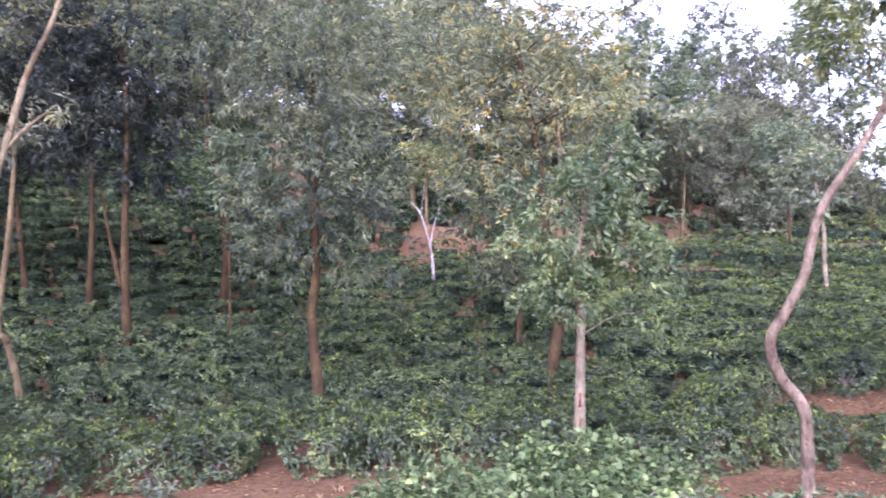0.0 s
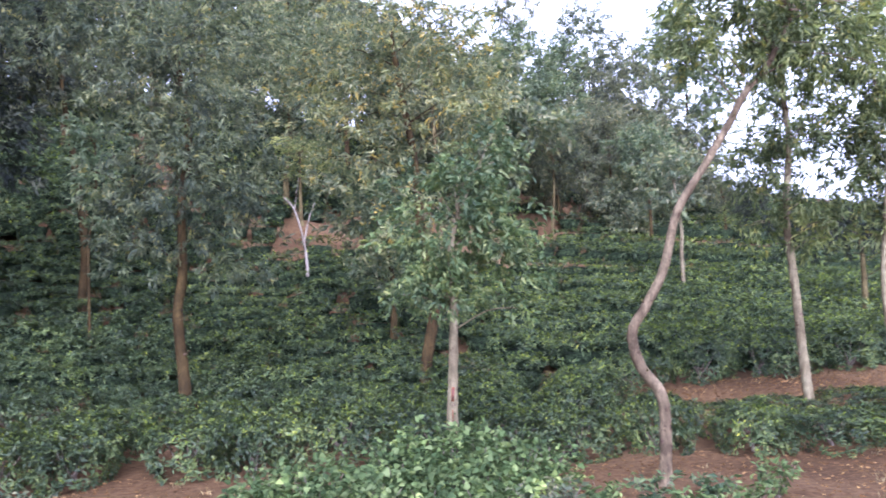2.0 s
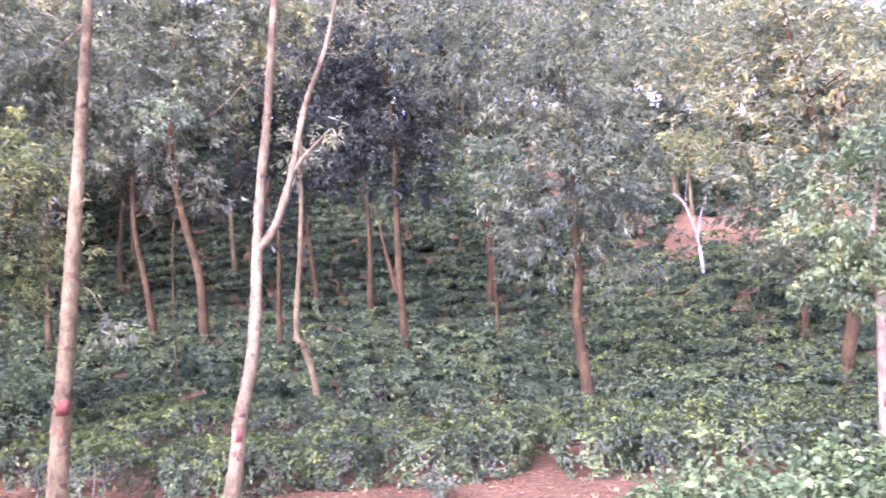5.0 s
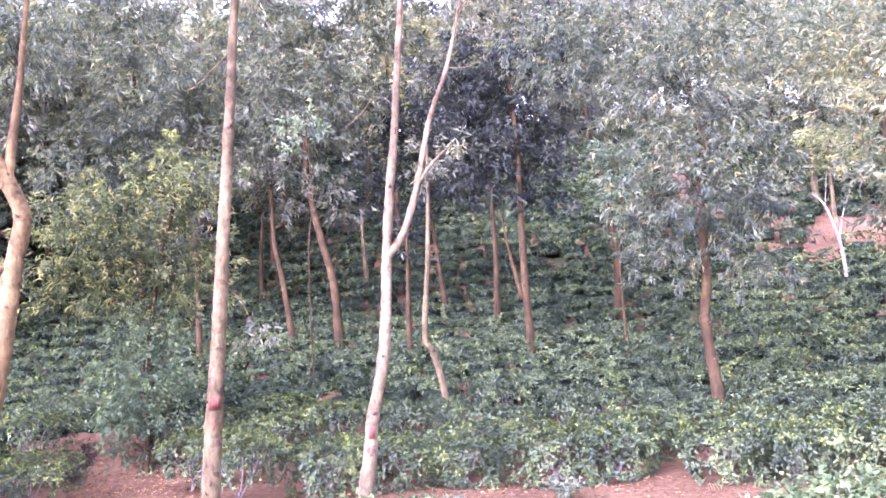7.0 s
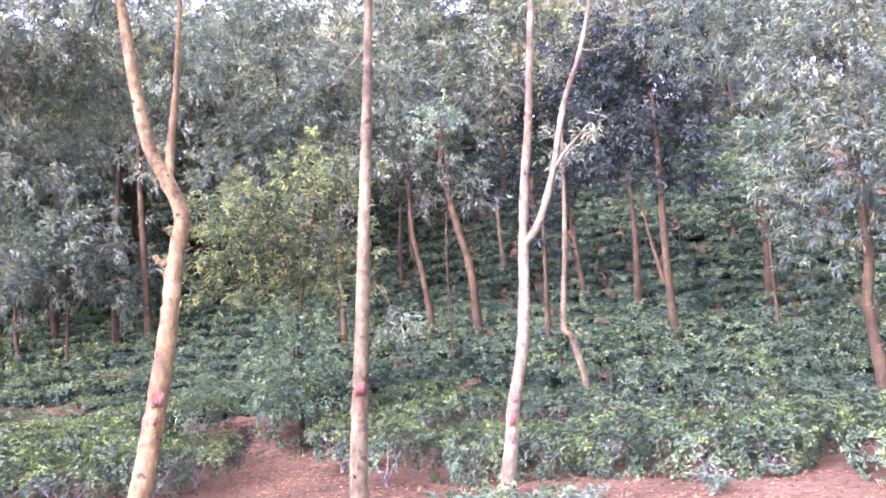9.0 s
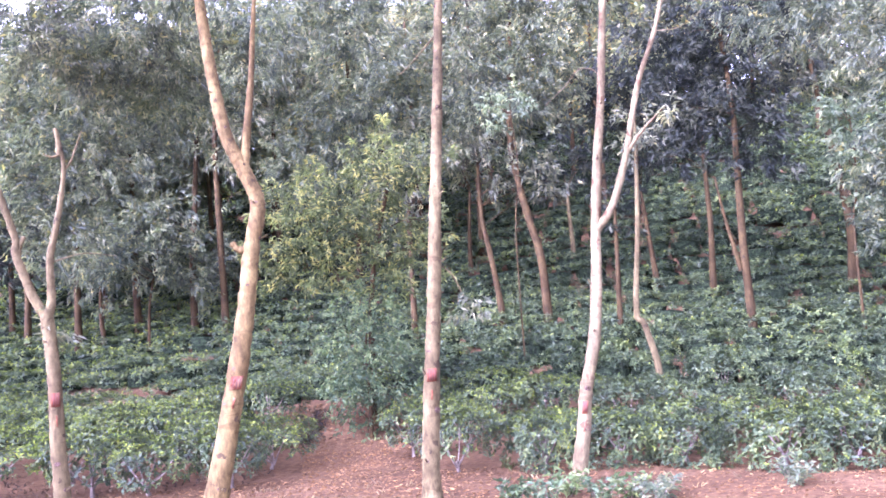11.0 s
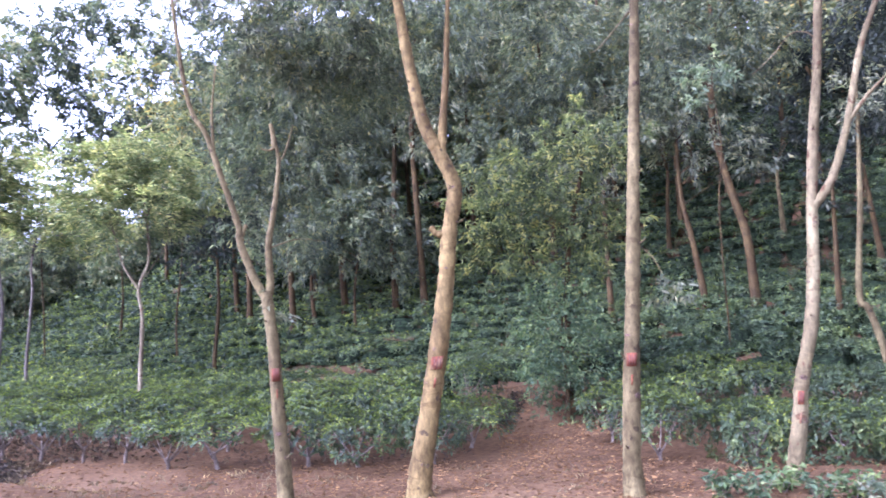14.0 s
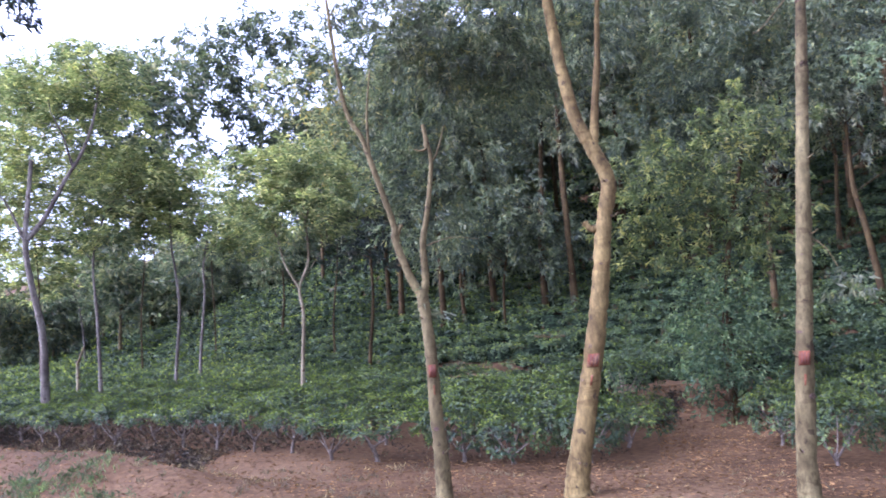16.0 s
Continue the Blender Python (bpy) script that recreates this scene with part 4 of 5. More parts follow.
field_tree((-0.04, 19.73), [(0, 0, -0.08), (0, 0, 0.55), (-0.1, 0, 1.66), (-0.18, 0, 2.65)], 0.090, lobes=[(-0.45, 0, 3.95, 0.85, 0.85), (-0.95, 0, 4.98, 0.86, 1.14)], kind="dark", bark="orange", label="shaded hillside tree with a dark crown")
field_tree((-4.13, 11.19), [(0, 0, -0.08), (0, 0, 0.55), (0.02, 0.01, 1.59), (0.13, 0.05, 2.52), (0.36, 0.13, 3.49)], 0.060, lobes=[(-0.28, -0.1, 3.01, 1.1, 0.93), (0.34, 0.13, 2.52, 0.92, 0.59), (-0.88, -0.33, 2.79, 0.68, 0.68), (0.52, 0.19, 3.73, 0.77, 0.6), (0.25, 0.09, 1.89, 0.5, 0.25), (-1.02, -0.38, 2.18, 0.5, 0.34)], kind="olive", bark="orange", label="young acacia with a low yellow-green flowering crown")
field_tree((-4.08, 10.86), [(0, 0, -0.08), (0, 0, 0.67), (-0.03, -0.01, 1), (0, 0, 1.45)], 0.035, lobes=[(0.0, -0.05, 0.42, 0.52, 0.42), (0.3, 0.1, 0.7, 0.42, 0.4), (-0.3, -0.1, 0.75, 0.4, 0.4), (-0.04, -0.02, 1.08, 0.57, 0.53), (0.26, 0.1, 1.39, 0.41, 0.49), (-0.33, -0.12, 1.47, 0.41, 0.37), (0.07, 0.03, 1.82, 0.41, 0.41)], kind="sapling", bark="orange", label="leafy dark green sapling at the end of the earth path")
field_tree((-5, 21.9), [(0, 0, -0.08), (0, 0, 0.55), (0.03, 0.01, 1.63), (0.11, 0.03, 2.72)], 0.090, lobes=[(-0.36, -0.08, 3.99, 0.97, 0.97)], kind="acacia", bark="orange", label="shaded hillside tree behind the sapling")
field_tree((-2.25, 23.1), [(0, 0, -0.08), (0, 0, 0.55), (-0.04, 0, 1.61), (-0.04, 0, 2.27)], 0.090, lobes=[(0, 0, 3.1, 0.99, 0.83)], kind="dark", bark="tan", label="shaded pale trunk on the hillside")
field_tree((3.31, 15.14), [(0, 0, -0.08), (0, 0, 1.94), (0.07, -0.02, 2.41), (0.13, -0.03, 3.14), (0.11, -0.02, 3.9)], 0.030, lobes=[(0.11, -0.02, 3.15, 0.29, 0.55), (0.04, -0.01, 3.91, 0.35, 0.55), (0.4, -0.09, 2.74, 0.26, 0.39), (0.13, -0.03, 2.46, 0.24, 0.26)], kind="light", bark="orange", label="slim bright green sapling on the tea slope")
field_tree((-2.4, 14.3), [(0, 0, -0.08), (0, 0, 2.62), (0.12, 0.02, 3.75), (0.06, 0.01, 4.85)], 0.018, lobes=[(0.04, 0.01, 5.07, 0.4, 0.23), (-0.13, -0.02, 4.76, 0.27, 0.19)], kind="light", bark="orange", label="slim tree with a bright green top")
field_tree((-12.24, 19.52), [(0, 0, -0.08), (0, 0, 0.55), (0.01, 0.01, 2.12), (0.11, 0.07, 4), (0.24, 0.15, 6.39)], 0.120, lobes=[(-0.01, -0.01, 6.38, 1.84, 1.84), (-0.96, -0.6, 8.28, 2.22, 1.71), (1.18, 0.74, 7.22, 1.35, 1.69), (0.99, 0.62, 9.37, 2.09, 1.04), (-2.56, 3.12, 3.02, 1.33, 0.86), (-1.55, 3.75, 2.24, 1.14, 0.76), (-0.62, 4.33, 2.93, 1.14, 0.76)], kind="deep", bark="orange", label="tall hillside acacia with a hanging grey-green crown")
field_tree((-10.84, 18.73), [(0, 0, -0.08), (0, 0, 0.55), (-0.06, -0.03, 3.12), (-0.08, -0.05, 5.37), (0.06, 0.03, 7.66)], 0.110, lobes=[(0.42, 0.24, 5.36, 0.93, 1.25), (1.28, 0.74, 7.85, 1.61, 1.45), (2.35, 1.36, 8.36, 1.47, 1.3)], kind="acacia", bark="orange", label="tall hillside acacia with a slim orange trunk")
field_tree((-14.51, 20.23), [(0, 0, -0.08), (0, 0, 0.55), (-0.03, -0.02, 1.72), (-0.04, -0.03, 4.2), (-0.16, -0.12, 6.72)], 0.120, lobes=[(-0.48, -0.34, 3.71, 1.94, 1.23), (-0.69, -0.49, 5.53, 2.14, 1.61), (-1.26, -0.9, 7.51, 2.37, 1.82), (-1.7, -1.22, 9.31, 2.43, 1.31), (-2.13, -1.53, 4.54, 1.42, 1.25), (-2.21, 3.34, 2.55, 1.42, 0.81), (-3.35, 2.52, 2.23, 1.42, 0.61)], kind="deep", bark="orange", label="hillside acacia with a hanging grey-green crown")
field_tree((-14.79, 19.06), [(0, 0, -0.08), (0, 0, 0.55), (-0.04, -0.03, 1.45), (0.01, 0.01, 2.85)], 0.080, lobes=[(-0.22, -0.17, 2.7, 1.19, 0.85)], kind="acacia", bark="orange", label="small hillside tree standing in the tea")
field_tree((-5.28, 17.19), [(0, 0, -0.08), (0, 0, 0.55), (0, 0, 1.49), (-0.04, -0.01, 3.01)], 0.080, lobes=[(0.12, 0.04, 5.73, 1.18, 0.92), (-0.7, -0.21, 6.43, 1.32, 1.06), (0.79, 0.24, 4.51, 0.64, 0.77), (-2.12, 1.44, 5.52, 1.37, 1.3), (-2.99, 1.18, 4.42, 1.15, 1), (-2.25, 1.93, 4.02, 1.17, 0.87), (-2.5, -0.5, 7.78, 1.4, 0.9), (-1.2, -0.3, 7.98, 1.3, 0.9), (-3.4, -0.7, 6.98, 1.2, 0.9)], kind="deep", bark="orange", label="hillside acacia with yellow flowers over the sapling")
valley_tree((-16.38, 7.47), [(0, 0, -0.08), (0, 0, 0.86), (-0.01, -0.03, 1.86), (-0.09, -0.2, 2.88), (-0.13, -0.28, 3.67), (-0.1, -0.22, 4.57), (-0.08, -0.16, 5.32)], 0.095, lobes=[(-1.15, 0.38, 5.88, 1.3, 0.69), (-0.72, 1.3, 6.81, 1.39, 0.62), (-0.26, 1.34, 7.67, 0.83, 0.48), (-1.33, -0.02, 4.89, 0.95, 0.68), (-0.59, 0.62, 7.04, 1.09, 0.55)], limbs=[[(-0.13, -0.28, 3.67), (-0.27, -0.58, 4.46), (-0.39, -0.84, 4.79)], [(-0.13, -0.28, 3.67), (0.02, 0.05, 4.18), (0.18, 0.39, 4.93), (0.32, 0.69, 5.53), (0.41, 0.89, 6.19), (0.47, 1.01, 6.99)], [(0.25, 0.54, 5.17), (0.17, 0.36, 5.87), (0.08, 0.18, 6.33)]], kind="feather", thick=(0.4, 0.6, 0.3), bark="grey", label="grey-barked shade tree with flat feathery tiers")
valley_tree((-16.82, 8.84), [(0, 0, -0.08), (0, 0, 0.89), (-0.02, -0.03, 2.19), (-0.04, -0.08, 3.42), (0.07, 0.14, 4.4)], 0.050, lobes=[(0.1, 0.19, 4.27, 1.07, 0.74), (0.38, 0.71, 5.03, 0.94, 0.81)], limbs=[[(-0.03, -0.05, 3.29), (-0.22, -0.41, 3.91)]], kind="feather", bark="grey", label="slender shade tree with thin feathery crown")
valley_tree((-16.47, 10.44), [(0, 0, -0.08), (0, 0, 0.8), (0.06, 0.1, 2.23), (0.03, 0.04, 3.14), (-0.01, -0.02, 3.79), (-0.01, -0.02, 4.71)], 0.050, lobes=[(-0.02, -0.03, 4.57, 0.96, 0.69), (-0.2, -0.32, 5.37, 1.11, 0.83)], limbs=[[(0.03, 0.05, 2.88), (-0.24, -0.37, 2.96)], [(0.03, 0.05, 2.88), (0.29, 0.46, 3.12)]], kind="feather", bark="grey", label="slender shade tree with yellow-green feathery crown")
valley_tree((-19.07, 12.85), [(0, 0, -0.08), (0, 0, 0.95), (0.09, 0.14, 2.78), (0.09, 0.13, 3.55), (0.21, 0.31, 4.63)], 0.050, lobes=[(0.11, 0.16, 4.64, 0.97, 0.81), (0.79, 1.15, 4.29, 0.97, 0.65)], kind="feather", bark="grey", label="grey shade tree rising from the flat tea")
valley_tree((-11.62, 9.96), [(0, 0, -0.08), (0, 0, 0.73), (0.04, 0.05, 1.87), (0.01, 0.01, 2.4), (0.13, 0.15, 2.92), (0.12, 0.13, 3.66)], 0.050, lobes=[(-0.02, -0.02, 3.78, 1.29, 0.59), (-0.48, -0.54, 4.44, 0.87, 0.65), (0.34, 0.39, 4.29, 0.87, 0.65), (0.01, 0.01, 4.74, 0.76, 0.54)], limbs=[[(0.01, 0.01, 2.38), (-0.15, -0.17, 2.83), (-0.23, -0.27, 3.36)], [(0.08, 0.1, 2.6), (0.31, 0.35, 3.12), (0.42, 0.48, 3.54)]], kind="feather", fork=True, bark="pale", label="pale-stemmed shade tree with a dense dark crown")
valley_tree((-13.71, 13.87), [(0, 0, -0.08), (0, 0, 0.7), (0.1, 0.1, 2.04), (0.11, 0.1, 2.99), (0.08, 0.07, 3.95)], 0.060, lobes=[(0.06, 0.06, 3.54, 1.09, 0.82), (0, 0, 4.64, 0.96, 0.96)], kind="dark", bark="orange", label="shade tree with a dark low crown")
valley_tree((-24.9, 20.54), [(0, 0, -0.08), (0, 0, 0.55), (0.07, 0.09, 1.75), (0.06, 0.08, 2.86)], 0.070, lobes=[(-0.09, -0.1, 7.6, 2.08, 1.62), (-1.28, -1.54, 4.07, 1.36, 1.14)], kind="deep", bark="orange", label="hillside tree behind the flat tea")
valley_tree((-37.24, 18.9), [(0, 0, -0.08), (0, 0, 0.55), (-0.01, -0.02, 1.61), (-0.09, -0.17, 3.2)], 0.060, lobes=[(-0.94, -1.84, 4.86, 2.05, 1.47)], kind="feather", bark="grey", label="hillside shade tree with low branches")
valley_tree((-27.34, 12.35), [(0, 0, -0.08), (0, 0, 1.87), (0, 0, 3.73), (-0.05, -0.1, 5.25)], 0.035, lobes=[(0.32, 0.7, 7.17, 2.34, 1.7), (-0.25, -0.56, 5.25, 1.27, 1.27), (-0.02, -0.04, 9.67, 1.95, 1.3), (0.64, 1.41, 10.98, 1.76, 1.1), (-0.43, -0.95, 10.38, 1.31, 1.09)], kind="feather", bark="orange", label="tall light green hillside shade tree")
valley_tree((-26.2, 18.37), [(0, 0, -0.08), (0, 0, 1.89), (-0.02, -0.03, 4.26), (0.11, 0.15, 7.1), (0.14, 0.2, 8.66)], 0.035, lobes=[(-0.3, -0.42, 11.11, 2.11, 1.76), (-0.81, -1.15, 9.32, 1.85, 1.39), (0.82, 1.16, 11.61, 1.88, 2.12), (1.49, 2.1, 13.03, 1.67, 1.2), (2.45, 3.46, 10.05, 1.87, 1.87), (3.16, 4.47, 11.96, 2.15, 1.91), (1, 1.42, 8.66, 1.61, 1.38), (2.12, 3, 7.74, 1.84, 1.38)], kind="deep", bark="orange", label="tall hillside acacia against the sky")
valley_tree((-25.89, 15.16), [(0, 0, -0.08), (0, 0, 2.4), (0.09, 0.15, 4.56), (0.06, 0.1, 6.56)], 0.035, lobes=[(0.07, 0.12, 7.36, 1.92, 1.49), (-0.58, -0.99, 7.56, 1.28, 1.07), (-0.09, -0.16, 9.59, 1.95, 1.3), (0.5, 0.85, 10.66, 1.53, 1.1), (-0.61, -1.03, 5.19, 1.48, 1.06)], kind="broad", bark="orange", label="light green hillside tree")
valley_tree((-17.55, 16.37), [(0, 0, -0.08), (0, 0, 1.6), (0.14, 0.15, 3.42), (0.17, 0.18, 5.96)], 0.035, lobes=[(0.3, 0.32, 7.15, 1.21, 1.04), (-0.1, -0.1, 5.46, 1.36, 1.02), (-0.35, -0.37, 8.39, 1.22, 1.05)], kind="flower", bark="orange", label="hillside tree with yellowish leaves")
field_tree((-12.62, 18.02), [(0, 0, -0.08), (0, 0, 0.73), (0.04, 0.03, 1.64), (0.22, 0.15, 2.71)], 0.050, lobes=[(-0.04, -0.03, 2.58, 1.24, 0.93), (1.09, 0.76, 2.34, 0.93, 0.93), (-0.79, -0.55, 2.78, 0.93, 0.93), (0.26, 0.18, 3.64, 1.24, 0.78)], kind="deep", bark="orange", label="low leafy tree behind the stout tree")
ridge_tree((30.63, 28.74), [(0, 0, -0.08), (0.05, -0.05, 3.27), (0.09, -0.1, 7.58)], 0.070, lobes=[(0.09, -0.1, 7.3, 1.9, 1.5), (0.9, -0.9, 6.3, 1.6, 1.0), (-0.7, 0.7, 6.4, 1.6, 1.1), (-0.1, 0.1, 8.8, 1.2, 1.1), (0.3, -0.3, 5.2, 1.7, 1.0)], kind="deep", bark="orange", label="olive acacia tree on the ridge against the sky")
ridge_tree((25.55, 28.13), [(0, 0, -0.08), (0.01, -0.01, 2.06), (0.03, -0.03, 5.38)], 0.070, lobes=[(0.03, -0.03, 5.38, 1.79, 1.65), (0.38, -0.35, 4.33, 1.6, 1.03), (-0.33, 0.3, 6.6, 1.3, 1.2), (1.3, -1.2, 5.6, 1.5, 1.2)], kind="light", bark="orange", label="light green tree on the ridge against the sky")
ridge_tree((27.53, 23.2), [(0, 0, -0.08), (0, 0, 0.22), (0.01, -0.01, 2.53), (0.01, -0.01, 4.85)], 0.070, lobes=[(0.01, -0.01, 4.85, 1.68, 1.76), (0.28, -0.34, 3.74, 1.5, 1.09), (-0.26, 0.32, 5.96, 1.01, 1.1)], kind="acacia", bark="orange", label="olive acacia tree on the ridge against the sky")
ridge_tree((23.89, 22.77), [(0, 0, -0.08), (0, 0, 0.19), (-0.02, 0.02, 1.75), (-0.03, 0.04, 3.32)], 0.070, lobes=[(-0.03, 0.04, 3.32, 1.88, 1.13), (0.32, -0.34, 2.59, 1.69, 0.7), (-0.39, 0.41, 4.05, 1.13, 0.71)], kind="acacia", bark="orange", label="olive acacia tree on the ridge against the sky")
ridge_tree((20.98, 21.44), [(0, 0, -0.08), (0, 0, 0.63), (-0.04, 0.04, 1.42), (-0.07, 0.07, 2.22)], 0.070, lobes=[(-0.07, 0.07, 2.22, 1.38, 0.85), (0.2, -0.2, 1.67, 1.24, 0.53), (-0.35, 0.34, 2.77, 0.83, 0.53)], kind="acacia", bark="orange", label="olive acacia tree on the ridge against the sky")
ridge_tree((29.26, 32.86), [(0, 0, -0.08), (0.06, -0.05, 3.41), (0.12, -0.11, 8.87)], 0.070, lobes=[(0.12, -0.11, 8.87, 1.14, 1.17), (0.34, -0.31, 8.14, 1.02, 0.73), (-0.1, 0.09, 9.61, 0.69, 0.74)], kind="acacia", bark="orange", label="olive acacia tree on the ridge against the sky")
ridge_tree((23.18, 19.04), [(0, 0, -0.08), (0, 0, 1.4), (-0.02, 0.03, 2.38), (-0.04, 0.05, 3.37)], 0.070, lobes=[(-0.04, 0.05, 3.37, 1.27, 0.85), (0.17, -0.21, 2.83, 1.14, 0.53), (-0.26, 0.32, 3.91, 0.77, 0.53)], kind="light", bark="orange", label="light green tree on the ridge against the sky")
ridge_tree((32.07, 23.9), [(0, 0, -0.08), (0, 0, 0.17), (0.06, -0.08, 4.47), (0.12, -0.17, 8.82)], 0.070, lobes=[(0.12, -0.17, 8.82, 1.76, 1.41), (0.38, -0.52, 7.93, 1.57, 0.87), (-0.13, 0.18, 9.71, 1.06, 0.88)], kind="light", bark="orange", label="light green tree on the ridge against the sky")
ridge_tree((35.87, 25.48), [(0, 0, -0.08), (0.02, -0.03, 3.08), (0.04, -0.06, 6.16)], 0.070, lobes=[(0.04, -0.06, 6.16, 1.42, 1.52), (0.24, -0.34, 5.22, 1.27, 0.94), (-0.15, 0.22, 7.1, 0.86, 0.95)], kind="light", bark="orange", label="light green tree on the ridge against the sky")
ridge_tree((29.16, 27.38), [(0, 0, -0.08), (0.01, -0.01, 2.05), (0.01, -0.01, 4.87)], 0.070, lobes=[(0.01, -0.01, 4.87, 1.73, 1.38), (0.32, -0.35, 3.99, 1.55, 0.86), (-0.3, 0.32, 5.76, 1.04, 0.87)], kind="acacia", bark="orange", label="olive acacia tree on the ridge against the sky")
ridge_tree((25.29, 25.62), [(0, 0, -0.08), (0, 0, 1.84), (-0.01, 0.01, 4.2)], 0.070, lobes=[(-0.01, 0.01, 4.2, 1.55, 1.24), (0.29, -0.29, 3.4, 1.39, 0.77), (-0.3, 0.3, 4.99, 0.94, 0.78)], kind="light", bark="orange", label="light green tree on the ridge against the sky")
ridge_tree((23.83, 21.36), [(0, 0, -0.08), (0, 0, 0.77), (-0.02, 0.02, 2.16), (-0.03, 0.04, 3.56)], 0.070, lobes=[(-0.03, 0.04, 3.56, 1.37, 1.09), (0.2, -0.23, 2.87, 1.22, 0.68), (-0.27, 0.31, 4.26, 0.82, 0.69)], kind="acacia", bark="orange", label="olive acacia tree on the ridge against the sky")
ridge_tree((31.36, 24.84), [(0, 0, -0.08), (0.03, -0.04, 3.36), (0.07, -0.08, 6.76)], 0.070, lobes=[(0.07, -0.08, 6.76, 1.45, 1.39), (0.29, -0.37, 5.89, 1.3, 0.86), (-0.16, 0.2, 7.64, 0.87, 0.87)], kind="light", bark="orange", label="light green tree on the ridge against the sky")
ridge_tree((28.01, 19.27), [(0, 0, -0.08), (0, 0, 1.35), (-0.03, 0.05, 1.87), (-0.07, 0.1, 2.39)], 0.070, lobes=[(-0.07, 0.1, 2.39, 1.44, 0.86), (0.13, -0.2, 1.85, 1.29, 0.54), (-0.27, 0.4, 2.93, 0.86, 0.54)], kind="acacia", bark="orange", label="olive acacia tree on the ridge against the sky")
ridge_tree((19.84, 20.62), [(0, 0, -0.08), (0, 0, 0.55), (0.07, -0.07, 1.59), (0.08, -0.07, 2.69)], 0.070, lobes=[(-0.03, 0.03, 3.11, 1.22, 1.01)], kind="deep", bark="tan", label="slim trunk under dark crowns on the slope")
ridge_tree((26.24, 21.82), [(0, 0, -0.08), (0, 0, 0.55), (-0.02, 0.03, 1.73), (-0.04, 0.04, 3.27)], 0.080, lobes=[(-0.04, 0.05, 3.03, 1.45, 1.45)], kind="broad", bark="orange", label="orange trunk on bare red earth of the slope")
ridge_tree((11.13, 23.5), [(0, 0, -0.08), (-0.06, 0.03, 0.94), (0.07, -0.03, 3.29)], 0.120, lobes=[(-0.71, 0.34, 4, 1.5, 1.5), (0.43, -0.21, 5.68, 2.1, 1.33), (0.7, -0.34, 2.93, 1.11, 1.11)], kind="broad", bark="tan", label="light green hillside tree above the red bank")
ridge_tree((11.02, 22.44), [(0, 0, -0.08), (0, 0, 1.24), (0.01, -0.01, 1.93), (0.1, -0.05, 2.37)], 0.070, lobes=[(0.1, -0.05, 2.42, 0.89, 0.28), (0.31, -0.16, 1.76, 0.88, 0.35)], kind="feather", bark="tan", label="flat-topped yellow-green small tree")
ridge_tree((18.77, 9.42), [(0, 0, -0.08), (0, 0, 1.08), (-0.01, 0.01, 1.87), (-0.07, 0.15, 2.41)], 0.090, lobes=[(-0.34, 0.71, 2.05, 1.03, 0.44), (0.08, -0.17, 2.38, 1.03, 0.66), (-0.93, 1.94, 2.76, 0.74, 0.59), (0.38, -0.78, 2.08, 0.74, 0.74)], kind="dark", bark="tan", label="low dark tree behind the verge trees")
valley_tree((-9.11, 2.7), [(0, 0, -0.08), (0, 0, 0.94), (0.01, 0.05, 2.54), (0.06, 0.18, 3.94), (0.18, 0.61, 5.11)], 0.080, lobes=[(0.3, 0.98, 5.29, 0.32, 0.25), (0.18, 0.61, 5.35, 0.56, 0.42), (0.06, 0.18, 4.81, 0.62, 0.55)], kind="dark", bark="tan", label="overhanging acacia at the edge of the flat tea")


